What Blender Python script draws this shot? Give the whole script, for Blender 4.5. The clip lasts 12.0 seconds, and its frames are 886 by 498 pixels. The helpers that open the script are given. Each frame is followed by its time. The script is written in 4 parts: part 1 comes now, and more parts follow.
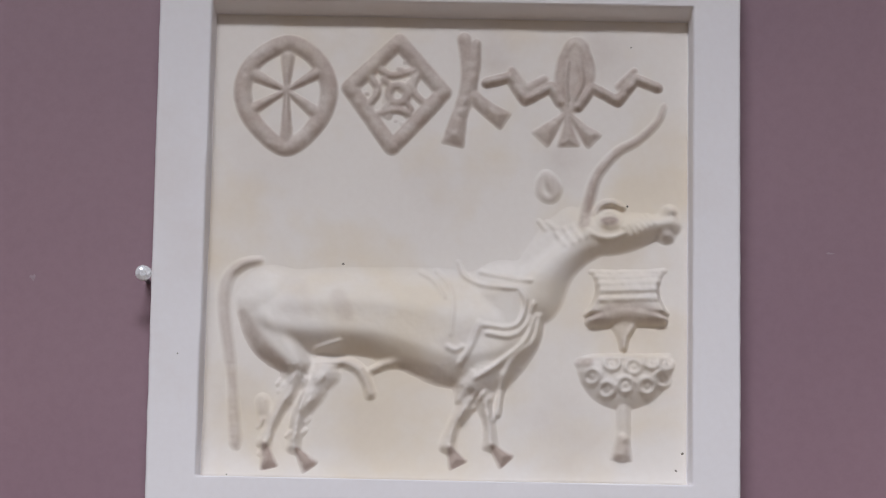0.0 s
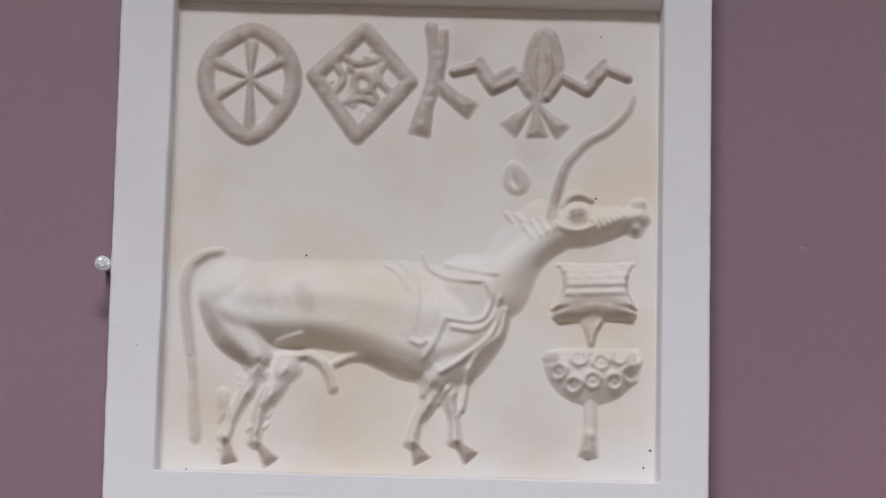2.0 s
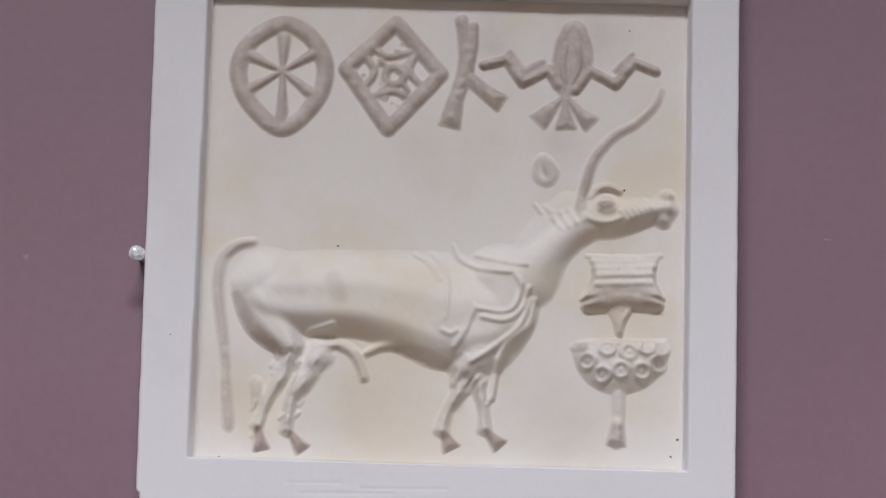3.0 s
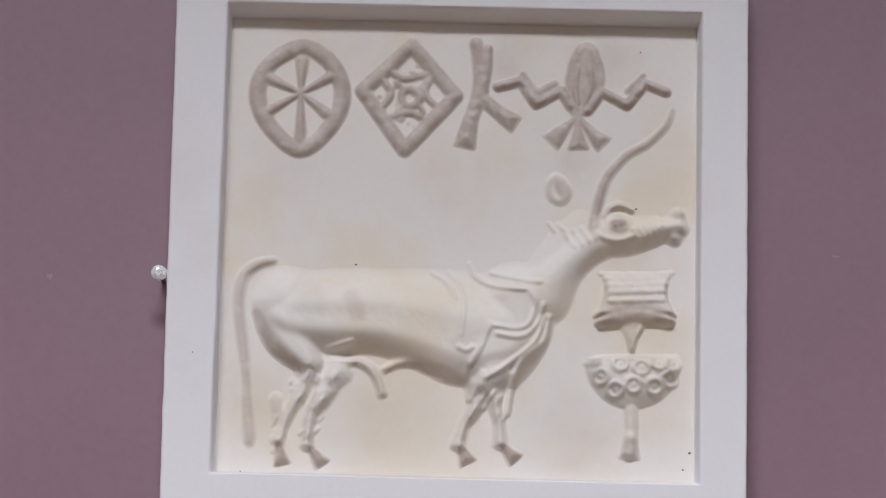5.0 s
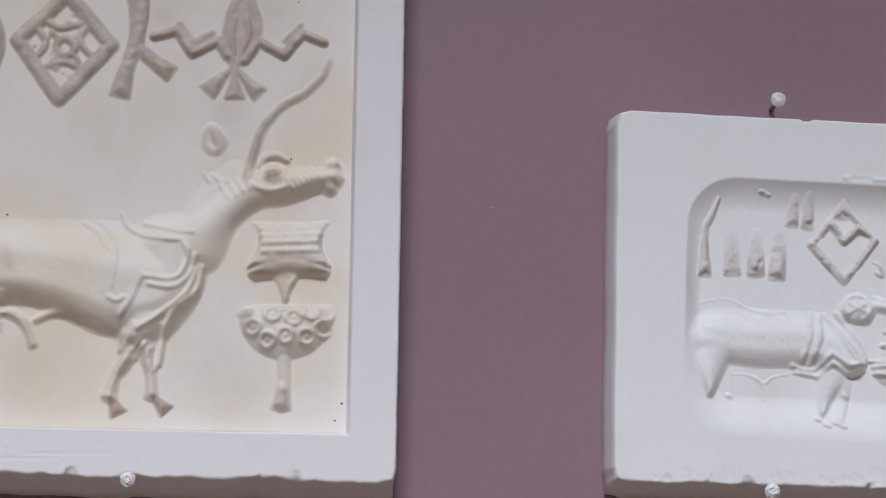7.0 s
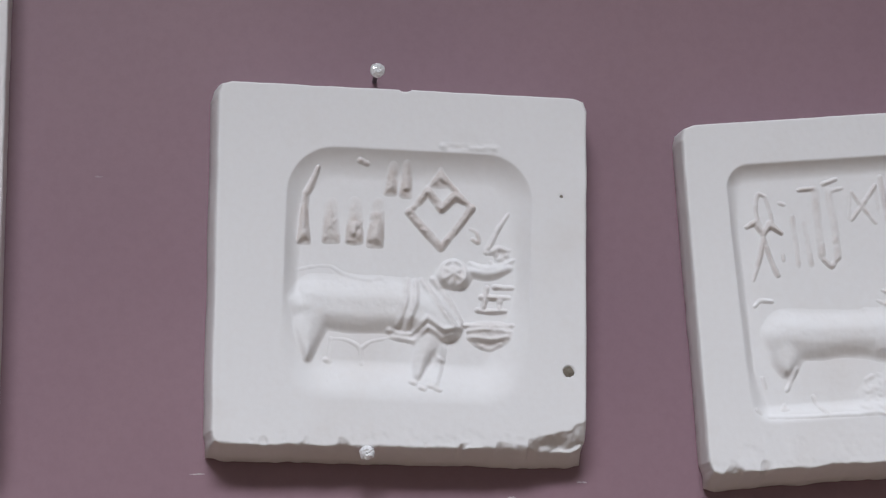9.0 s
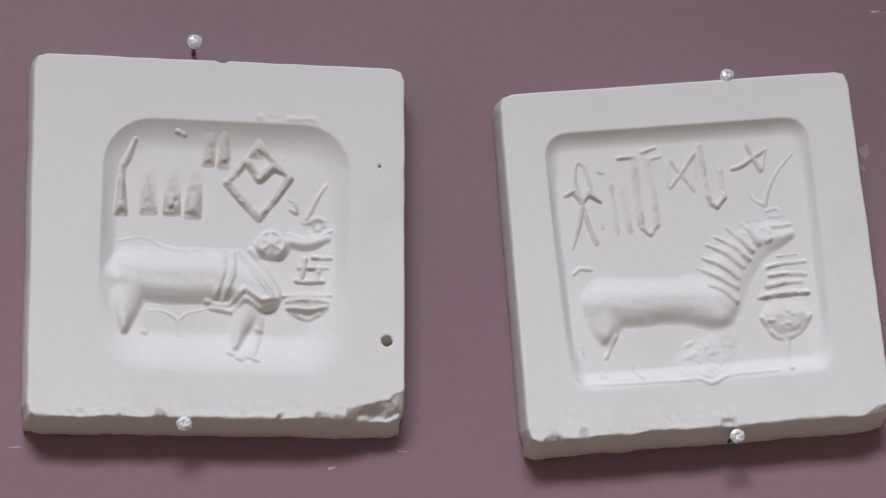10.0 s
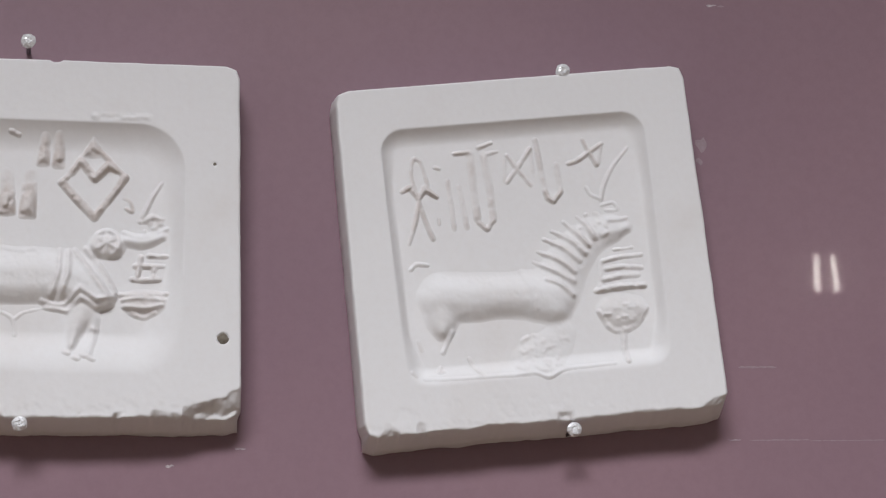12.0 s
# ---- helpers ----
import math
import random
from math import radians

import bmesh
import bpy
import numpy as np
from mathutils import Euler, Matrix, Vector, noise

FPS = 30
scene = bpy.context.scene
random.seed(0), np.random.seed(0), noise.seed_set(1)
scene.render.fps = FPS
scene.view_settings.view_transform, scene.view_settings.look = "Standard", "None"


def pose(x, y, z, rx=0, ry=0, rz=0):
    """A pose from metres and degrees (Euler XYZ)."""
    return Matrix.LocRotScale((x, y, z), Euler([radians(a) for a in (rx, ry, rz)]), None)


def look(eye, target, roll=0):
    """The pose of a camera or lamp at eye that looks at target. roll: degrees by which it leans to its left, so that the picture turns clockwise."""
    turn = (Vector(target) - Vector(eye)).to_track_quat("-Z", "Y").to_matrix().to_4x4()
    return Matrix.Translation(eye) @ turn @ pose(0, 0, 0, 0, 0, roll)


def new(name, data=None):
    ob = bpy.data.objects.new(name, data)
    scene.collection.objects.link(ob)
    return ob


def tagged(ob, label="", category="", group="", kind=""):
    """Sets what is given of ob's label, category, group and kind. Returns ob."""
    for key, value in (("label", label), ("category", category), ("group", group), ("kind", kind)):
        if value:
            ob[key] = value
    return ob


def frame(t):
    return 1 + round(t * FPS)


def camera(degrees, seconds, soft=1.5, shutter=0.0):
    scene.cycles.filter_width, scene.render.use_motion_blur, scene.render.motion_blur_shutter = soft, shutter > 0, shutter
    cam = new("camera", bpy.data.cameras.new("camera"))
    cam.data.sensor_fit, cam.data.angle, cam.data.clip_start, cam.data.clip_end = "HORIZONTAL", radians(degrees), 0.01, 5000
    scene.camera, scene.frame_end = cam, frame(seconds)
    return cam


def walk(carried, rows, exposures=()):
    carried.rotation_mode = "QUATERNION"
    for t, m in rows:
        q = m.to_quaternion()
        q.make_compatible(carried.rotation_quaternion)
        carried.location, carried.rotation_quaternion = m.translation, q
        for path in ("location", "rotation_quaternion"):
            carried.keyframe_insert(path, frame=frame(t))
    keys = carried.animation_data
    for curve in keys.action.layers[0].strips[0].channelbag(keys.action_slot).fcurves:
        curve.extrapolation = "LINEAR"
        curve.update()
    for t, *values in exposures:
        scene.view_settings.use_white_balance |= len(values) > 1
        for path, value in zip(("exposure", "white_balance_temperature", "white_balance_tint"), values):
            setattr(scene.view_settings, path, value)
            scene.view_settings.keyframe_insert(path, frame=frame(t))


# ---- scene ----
# camera ---------------------------------------------------------------------
cam = camera(18.0, 12.0, soft=1.25)
ROWS = [
    (0, -0.0290, -0.9825, 1.2962, 0.05, 11.09, -1.11),
    (0.5, -0.0264, -0.9870, 1.3006, -0.09, 11.01, -1.19),
    (1, -0.0233, -0.9822, 1.3009, -0.17, 11.17, -1.26),
    (1.5, -0.0208, -0.9696, 1.3026, -0.25, 11.00, -1.35),
    (2, -0.0198, -0.9653, 1.2998, -0.19, 10.93, -1.41),
    (2.5, -0.0253, -0.9722, 1.2923, -0.03, 11.08, -1.54),
    (3, -0.0262, -0.9760, 1.2943, 0.02, 10.92, -1.60),
    (3.5, -0.0298, -0.9840, 1.3091, 0.01, 10.97, -1.71),
    (3.7, -0.0316, -0.9925, 1.3167, 0.05, 11.07, -1.79),
    (5.3, -0.0319, -1.0005, 1.2895, 0.07, 10.99, -1.33),
    (5.5, -0.0308, -1.0036, 1.2872, 0.05, 10.89, -1.37),
    (6, -0.0067, -0.9959, 1.2846, -0.57, 10.90, -1.17),
    (6.5, 0.0167, -0.9967, 1.2829, -1.18, 10.87, -1.15),
    (7, 0.0489, -0.9917, 1.2831, -2.45, 10.87, -0.88),
    (7.5, 0.0884, -1.0062, 1.2807, -3.96, 10.80, -0.60),
    (7.7, 0.1021, -1.0139, 1.2769, -4.17, 10.91, -0.43),
    (9.3, 0.1515, -1.0142, 1.2626, -5.85, 11.05, 0.15),
    (9.5, 0.1619, -1.0155, 1.2591, -6.20, 11.07, 0.34),
    (10, 0.1826, -1.0168, 1.2550, -6.64, 11.01, 0.70),
    (10.5, 0.1916, -1.0232, 1.2565, -7.24, 11.03, 1.08),
    (11, 0.2014, -1.0290, 1.2537, -7.65, 11.00, 1.39),
    (11.5, 0.2062, -1.0283, 1.2542, -7.84, 11.00, 1.59),
    (12, 0.2143, -1.0230, 1.2533, -8.09, 10.94, 1.57),
]
walk(cam, [(t, pose(x, y, z, 90 + pitch, roll, yaw)) for t, x, y, z, yaw, pitch, roll in ROWS],
     exposures=[(0.0, 0.04, 6210, 9), (3.7, 0.04, 6210, 9), (5.5, 0.14, 6160, 9), (6.5, 0.09, 6150, 8), (7.5, 0.1, 5980, 8), (9.5, 0.12, 6320, 6), (12.0, 0.14, 6460, 7)])

# world and lights -------------------------------------------------------------
world = bpy.data.worlds.new("gallery_air")
scene.world = world
world.use_nodes = True
world.node_tree.nodes["Background"].inputs[0].default_value = (0.9, 0.92, 1.0, 1)
world.node_tree.nodes["Background"].inputs[1].default_value = 0.1

def area_lamp(name, eye, target, size, size_y, watts, colour):
    data = bpy.data.lights.new(name, "AREA")
    data.shape, data.size, data.size_y, data.energy, data.color = "RECTANGLE", size, size_y, watts, colour
    ob = new(name, data)
    ob.matrix_world = look(eye, target)
    return ob

area_lamp("ceiling_panel_light", (-0.4, -3.8, 4.9), (0.15, 0.0, 1.45), 2.3, 1.35, 352, (0.925, 0.925, 0.99))

# materials ----------------------------------------------------------------------
def nodes_of(name):
    m = bpy.data.materials.new(name)
    m.use_nodes = True
    t = m.node_tree
    return m, t, t.nodes["Principled BSDF"]


def link_noise(t, scale, detail=4.0, rough=0.55, coords="Object"):
    tc = t.nodes.new("ShaderNodeTexCoord")
    n = t.nodes.new("ShaderNodeTexNoise")
    n.inputs["Scale"].default_value, n.inputs["Detail"].default_value, n.inputs["Roughness"].default_value = scale, detail, rough
    t.links.new(tc.outputs[coords], n.inputs["Vector"])
    return n.outputs["Fac"]


def ramp(t, fac, stops):
    r = t.nodes.new("ShaderNodeValToRGB")
    while len(r.color_ramp.elements) < len(stops):
        r.color_ramp.elements.new(0.5)
    for e, (p, c) in zip(r.color_ramp.elements, stops):
        e.position, e.color = p, (*c, 1)
    t.links.new(fac, r.inputs[0])
    return r.outputs[0]


def mix(t, fac, a, b, kind="MIX"):
    m = t.nodes.new("ShaderNodeMix")
    m.data_type, m.blend_type = "RGBA", kind
    for socket, value in ((m.inputs[0], fac), (m.inputs[6], a), (m.inputs[7], b)):
        if isinstance(value, (int, float)):
            socket.default_value = value
        elif isinstance(value, tuple):
            socket.default_value = (*value, 1)
        else:
            t.links.new(value, socket)
    return m.outputs[2]


def bump(t, bsdf, heights, strength):
    last = None
    for fac, dist in heights:
        b = t.nodes.new("ShaderNodeBump")
        b.inputs["Strength"].default_value, b.inputs["Distance"].default_value = strength, dist
        t.links.new(fac, b.inputs["Height"])
        if last:
            t.links.new(last, b.inputs["Normal"])
        last = b.outputs[0]
    t.links.new(last, bsdf.inputs["Normal"])


def plaster(name, base, stain, patina_shade, low, high, rough=0.75, scale=26):
    """Cast plaster: a pale base, blotchy stains a few centimetres wide, a brown tint for patina and for painted relief
    shade, fine grain.
    """
    m, t, b = nodes_of(name)
    blotch = ramp(t, link_noise(t, scale, 3), [(low, (0, 0, 0)), (high, (1, 1, 1))])
    col = mix(t, blotch, base, stain)
    wash_shade = t.nodes.new("ShaderNodeAttribute")
    wash_shade.attribute_name = "patina_shade"
    uneven = ramp(t, link_noise(t, 120, 4, 0.6), [(0.3, (0.5, 0.5, 0.5)), (0.6, (1, 1, 1))])
    amount = t.nodes.new("ShaderNodeMath")
    amount.operation = "MULTIPLY"
    t.links.new(wash_shade.outputs["Fac"], amount.inputs[0])
    t.links.new(uneven, amount.inputs[1])
    col = mix(t, amount.outputs[0], col, patina_shade)
    grain = ramp(t, link_noise(t, 420, 5, 0.6), [(0.3, (0.985, 0.98, 0.975)), (0.6, (1, 1, 1))])
    col = mix(t, 1.0, col, grain, "MULTIPLY")
    t.links.new(col, b.inputs["Base Color"])
    b.inputs["Roughness"].default_value = rough
    b.inputs["Specular IOR Level"].default_value = 0.3
    bump(t, b, [(link_noise(t, 1100, 4), 0.00012), (link_noise(t, 110, 2), 0.00022)], 0.16)
    return m


FRAME = plaster("white_plaster", (0.81, 0.785, 0.79), (0.78, 0.74, 0.73), (0.6, 0.52, 0.46), 0.5, 0.75)
PANEL = plaster("cream_plaster", (0.80, 0.75, 0.69), (0.77, 0.685, 0.56), (0.46, 0.37, 0.315), 0.45, 0.68)
WHITE = plaster("chalk_white_plaster", (0.82, 0.81, 0.81), (0.79, 0.77, 0.76), (0.58, 0.51, 0.47), 0.55, 0.75)


def board_material():
    m, t, b = nodes_of("mauve_paint")
    cloud = ramp(t, link_noise(t, 5, 3), [(0.3, (0.270, 0.170, 0.205)), (0.7, (0.308, 0.195, 0.226))])
    fleck = ramp(t, link_noise(t, 260, 5, 0.7), [(0.35, (0.95, 0.94, 0.95)), (0.6, (1, 1, 1))])
    t.links.new(mix(t, 1.0, cloud, fleck, "MULTIPLY"), b.inputs["Base Color"])
    t.links.new(ramp(t, link_noise(t, 7, 3), [(0.35, (0.36, 0.36, 0.36)), (0.7, (0.5, 0.5, 0.5))]), b.inputs["Roughness"])
    b.inputs["Specular IOR Level"].default_value = 0.4
    b.inputs["Coat Weight"].default_value, b.inputs["Coat Roughness"].default_value = 0.5, 0.017
    wave = t.nodes.new("ShaderNodeBump")
    wave.inputs["Strength"].default_value, wave.inputs["Distance"].default_value = 0.2, 0.00004
    t.links.new(link_noise(t, 60, 2), wave.inputs["Height"])
    t.links.new(wave.outputs[0], b.inputs["Coat Normal"])
    bump(t, b, [(link_noise(t, 420, 3), 0.00006)], 0.25)
    return m


def plain(name, colour, rough, metal=0.0, scale=60.0, vary=0.12):
    m, t, b = nodes_of(name)
    dark = tuple(c * (1 - vary) for c in colour)
    t.links.new(ramp(t, link_noise(t, scale), [(0.3, dark), (0.7, colour)]), b.inputs["Base Color"])
    b.inputs["Roughness"].default_value, b.inputs["Metallic"].default_value = rough, metal
    return m


BOARD = board_material()
FAINT = plain("rubbed_paint", (0.37, 0.275, 0.30), 0.6, 0, 900, 0.2)
CHALK = plain("pale_scratch", (0.62, 0.55, 0.56), 0.7, 0, 900, 0.35)
STEEL = plain("bright_zinc", (0.98, 0.98, 0.99), 0.2, 0.12, 900, 0.3)
DARK_STEEL = plain("dull_steel", (0.20, 0.19, 0.20), 0.4, 1.0)
EARTH = plain("brown_earth", (0.22, 0.19, 0.15), 0.9, 0, 800, 0.4)
ROOM_PAINT = plain("taupe_paint", (0.27, 0.252, 0.238), 0.8, 0, 4)
FLOOR = plain("brown_floor", (0.27, 0.205, 0.14), 0.5, 0, 8)
WHITE_METAL = plain("white_metal", (0.75, 0.75, 0.74), 0.5)


def glow(name, colour, power):
    m, t, b = nodes_of(name)
    b.inputs["Base Color"].default_value = (*colour, 1)
    b.inputs["Emission Color"].default_value = (*colour, 1)
    b.inputs["Emission Strength"].default_value = power
    return m


TUBE = glow("lit_tube", (1.0, 0.93, 0.88), 24.0)

# mesh helpers ---------------------------------------------------------------------
def mesh_of(name, verts, faces, material, smooth=True, patina_shade=None):
    me = bpy.data.meshes.new(name)
    me.from_pydata(np.asarray(verts).tolist(), [], [list(f) for f in faces])
    me.update()
    me.materials.append(material)
    if patina_shade is not None:
        me.attributes.new("patina_shade", "FLOAT", "POINT").data.foreach_set("value", np.asarray(patina_shade, np.float32))
    if smooth:
        me.polygons.foreach_set("use_smooth", np.ones(len(me.polygons), dtype=bool))
    return me


def part(name, me, parent, label=""):
    ob = new(name, me)
    ob.parent = parent
    return tagged(ob, label)


def box_mesh(name, lo, hi, material, bevel=0.0):
    bm = bmesh.new()
    bmesh.ops.create_cube(bm, size=1)
    for v in bm.verts:
        v.co = Vector([lo[i] + (v.co[i] + 0.5) * (hi[i] - lo[i]) for i in range(3)])
    if bevel:
        bmesh.ops.bevel(bm, geom=bm.edges[:], offset=bevel, segments=2, affect="EDGES")
    me = bpy.data.meshes.new(name)
    bm.to_mesh(me)
    bm.free()
    me.materials.append(material)
    return me


def value_noise(x, z, scale, seed, octaves=3):
    """Smooth noise between about -1 and 1 over arrays of millimetres."""
    total, amp = np.zeros_like(x), 1.0
    for o in range(octaves):
        table = np.random.RandomState(seed + o).uniform(-1, 1, (64, 64))
        u, v = x / scale * 2 ** o + 100.3, z / scale * 2 ** o + 100.7
        i, j = np.floor(u).astype(int), np.floor(v).astype(int)
        fu, fv = u - i, v - j
        fu, fv = fu * fu * (3 - 2 * fu), fv * fv * (3 - 2 * fv)
        a, b = table[i % 64, j % 64], table[(i + 1) % 64, j % 64]
        c, d = table[i % 64, (j + 1) % 64], table[(i + 1) % 64, (j + 1) % 64]
        total += amp * ((a * (1 - fu) + b * fu) * (1 - fv) + (c * (1 - fu) + d * fu) * fv)
        amp *= 0.5
    return total


def curve_through(points, radii, closed=False, steps=12):
    """A Catmull-Rom line through a few (x, z) points with a width at each."""
    p = np.column_stack([np.asarray(points, float), np.resize(np.asarray(radii, float), len(points))])
    if closed:
        p = np.vstack([p[-1], p, p[0], p[1]])
    elif len(p) == 2:
        return p
    else:
        p = np.vstack([2 * p[0] - p[1], p, 2 * p[-1] - p[-2]])
    out = []
    for k in range(1, len(p) - 2):
        for s in np.linspace(0, 1, steps, endpoint=False):
            a, b, c, d = p[k - 1], p[k], p[k + 1], p[k + 2]
            out.append(0.5 * (2 * b + (c - a) * s + (2 * a - 5 * b + 4 * c - d) * s * s + (3 * b - a - 3 * c + d) * s ** 3))
    out.append(p[-2])
    return np.array(out)


class Clay:
    """A sheet of relief in millimetres: round masses that melt together, with ridges and grooves laid over them."""

    def __init__(self, lo, hi, step=0.4):
        xs, zs = np.arange(lo[0], hi[0], step), np.arange(lo[1], hi[1], step)
        self.x, self.z = np.meshgrid(xs, zs)
        self.step = step
        self.mass, self.ridge, self.wash_shade = np.zeros_like(self.x), np.zeros_like(self.x), np.zeros_like(self.x)

    def reach(self, line, flat=False):
        """How near each place is to the line, as a share of the line's width there (0 on it, 1 at its rim), and how far above the line it is."""
        q, up = np.full_like(self.x, 9.0), np.zeros_like(self.x)
        for k, (a, b) in enumerate(zip(line[:-1], line[1:])):
            r = max(a[2], b[2]) * 1.05
            near = ((self.x > min(a[0], b[0]) - r) & (self.x < max(a[0], b[0]) + r) & (self.z > min(a[1], b[1]) - r) & (self.z < max(a[1], b[1]) + r))
            if not near.any():
                continue
            x, z = self.x[near], self.z[near]
            dx, dz = b[0] - a[0], b[1] - a[1]
            raw = ((x - a[0]) * dx + (z - a[1]) * dz) / max(dx * dx + dz * dz, 1e-9)
            s = np.clip(raw, 0, 1)
            width = np.maximum(a[2] + s * (b[2] - a[2]), 0.05)
            d = np.hypot(x - a[0] - s * dx, z - a[1] - s * dz) / width
            closer = d < q[near]
            up[near] = np.where(closer, (z - a[1] - s * dz) / width, up[near])
            q[near] = np.minimum(q[near], d)
        if flat:
            ends = [(line[-1], line[-min(3, len(line))])] + ([(line[0], line[min(2, len(line) - 1)])] if flat == 2 else [])
            for end, back in ends:
                way = np.array([end[0] - back[0], end[1] - back[1]]) / math.hypot(end[0] - back[0], end[1] - back[1])
                past = (self.x - end[0]) * way[0] + (self.z - end[1]) * way[1]
                q[(past > 0) & (np.hypot(self.x - end[0], self.z - end[1]) < 2.2 * end[2])] = 9.0
        return q, up

    def profile(self, q, up, height, power, hang):
        """hang: the share of the width over which the lower side turns under; the upper side then swells gently out of the ground."""
        if not hang:
            return height * np.clip(1 - q * q, 0, None) ** power
        inside = np.clip(1 - q, 0, 1)
        under = 1 - np.clip(1 - inside / hang, 0, 1) ** 1.7
        over = inside * inside * (3 - 2 * inside)
        w = np.clip(up / 0.8 + 0.5, 0, 1)
        w = w * w * (3 - 2 * w)
        return height * (under + (over - under) * w)

    def body(self, points, radii, height, power=0.6, melt=0.7, closed=False, flat=False, wash_shade=0.0, hang=0.0):
        q, up = self.reach(curve_through(points, radii, closed), flat)
        self.wash_shade = np.maximum(self.wash_shade, wash_shade * np.clip(2.0 - 2.0 * q, 0, 1))
        h = self.profile(q, up, height, power, hang)
        both = np.clip(1 - np.abs(self.mass - h) / melt, 0, 1) * ((self.mass > 0) & (h > 0))
        self.mass = np.maximum(self.mass, h) + both * both * melt * 0.25

    def line(self, points, radii, height, power=0.8, closed=False, flat=False, wash_shade=0.0, hang=0.0, sharp=False):
        """sharp: the line turns at its points without rounding."""
        bent = np.column_stack([np.asarray(points, float), np.resize(np.asarray(radii, float), len(points))])
        q, up = self.reach(bent if sharp else curve_through(points, radii, closed), flat)
        self.wash_shade = np.maximum(self.wash_shade, wash_shade * np.clip(2.0 - 2.0 * q, 0, 1))
        self.ridge = np.maximum(self.ridge, self.profile(q, up, height, power, hang))

    def chisel(self, points, radii, height, tip, start, wash_shade=0.0):
        """A roof-shaped stroke that rises from a share of its height to the end, where it is cut off by a slanting facet tip mm long."""
        line = curve_through(points, radii)
        q, up = self.reach(line, True)
        end, back = line[-1], line[-min(3, len(line))]
        way = np.array([end[0] - back[0], end[1] - back[1]]) / math.hypot(end[0] - back[0], end[1] - back[1])
        left = -(self.x - end[0]) * way[0] - (self.z - end[1]) * way[1]
        reach = math.hypot(end[0] - line[0][0], end[1] - line[0][1])
        h = height * np.clip(1 - q, 0, 1) ** 0.6 * (start + (1 - start) * np.clip(1 - left / reach, 0, 1))
        self.ridge = np.maximum(self.ridge, np.minimum(h, height * np.clip(left / tip, 0, 1)))
        self.wash_shade = np.maximum(self.wash_shade, wash_shade * np.clip(2.0 - 2.0 * q, 0, 1))

    def soften(self, a, mm):
        n = int(round(mm / self.step))
        for axis in (0, 1):
            for again in range(2):
                a = sum(np.roll(a, k, axis) for k in range(-n, n + 1)) / (2 * n + 1)
        return a

    def ring(self, c, rx, rz, r, height):
        self.line([(c[0] + rx * math.cos(a), c[1] + rz * math.sin(a)) for a in np.arange(8) * math.pi / 4], [r], height, closed=True)

    def mesh(self, name, material, floor, rough=0.04, seed=3, soft=(0.5, 0.0), wash_shade=None, wear=0.06):
        """The relief as a skin that runs out just under the floor (its depth in mm as a function of the place). A given
        wash tints all of it, more with height.
        """
        lost = 1 - wear * np.clip(1.4 * value_noise(self.x, self.z, 2.2, seed + 21) + 0.8 * value_noise(self.x, self.z, 9.0, seed + 23), 0, 1)
        h = self.soften(self.mass, soft[0]) + self.soften(self.ridge * lost, soft[1])
        h = h + np.clip(h, 0, 1) * rough * (value_noise(self.x, self.z, 2.6, seed) + 2 * value_noise(self.x, self.z, 12.0, seed + 9))
        n, m = self.x.shape
        keep = h > 0.01
        cells = keep[:-1, :-1] | keep[1:, :-1] | keep[:-1, 1:] | keep[1:, 1:]
        used = np.zeros((n, m), bool)
        for a, b in ((0, 0), (0, 1), (1, 0), (1, 1)):
            used[a:n - 1 + a, b:m - 1 + b] |= cells
        index = np.cumsum(used.ravel()).reshape(n, m) - 1
        deep = floor(self.x, self.z) + 0.12 - h
        tint = self.soften(self.wash_shade, 0.6) if wash_shade is None else wash_shade * np.clip(h / 0.9, 0, 1)
        v = np.column_stack([self.x[used], deep[used], self.z[used]]) / 1000
        i, j = np.nonzero(cells)
        f = np.column_stack([index[i, j], index[i, j + 1], index[i + 1, j + 1], index[i + 1, j]])
        return mesh_of(name, v, f, material, patina_shade=tint[used])


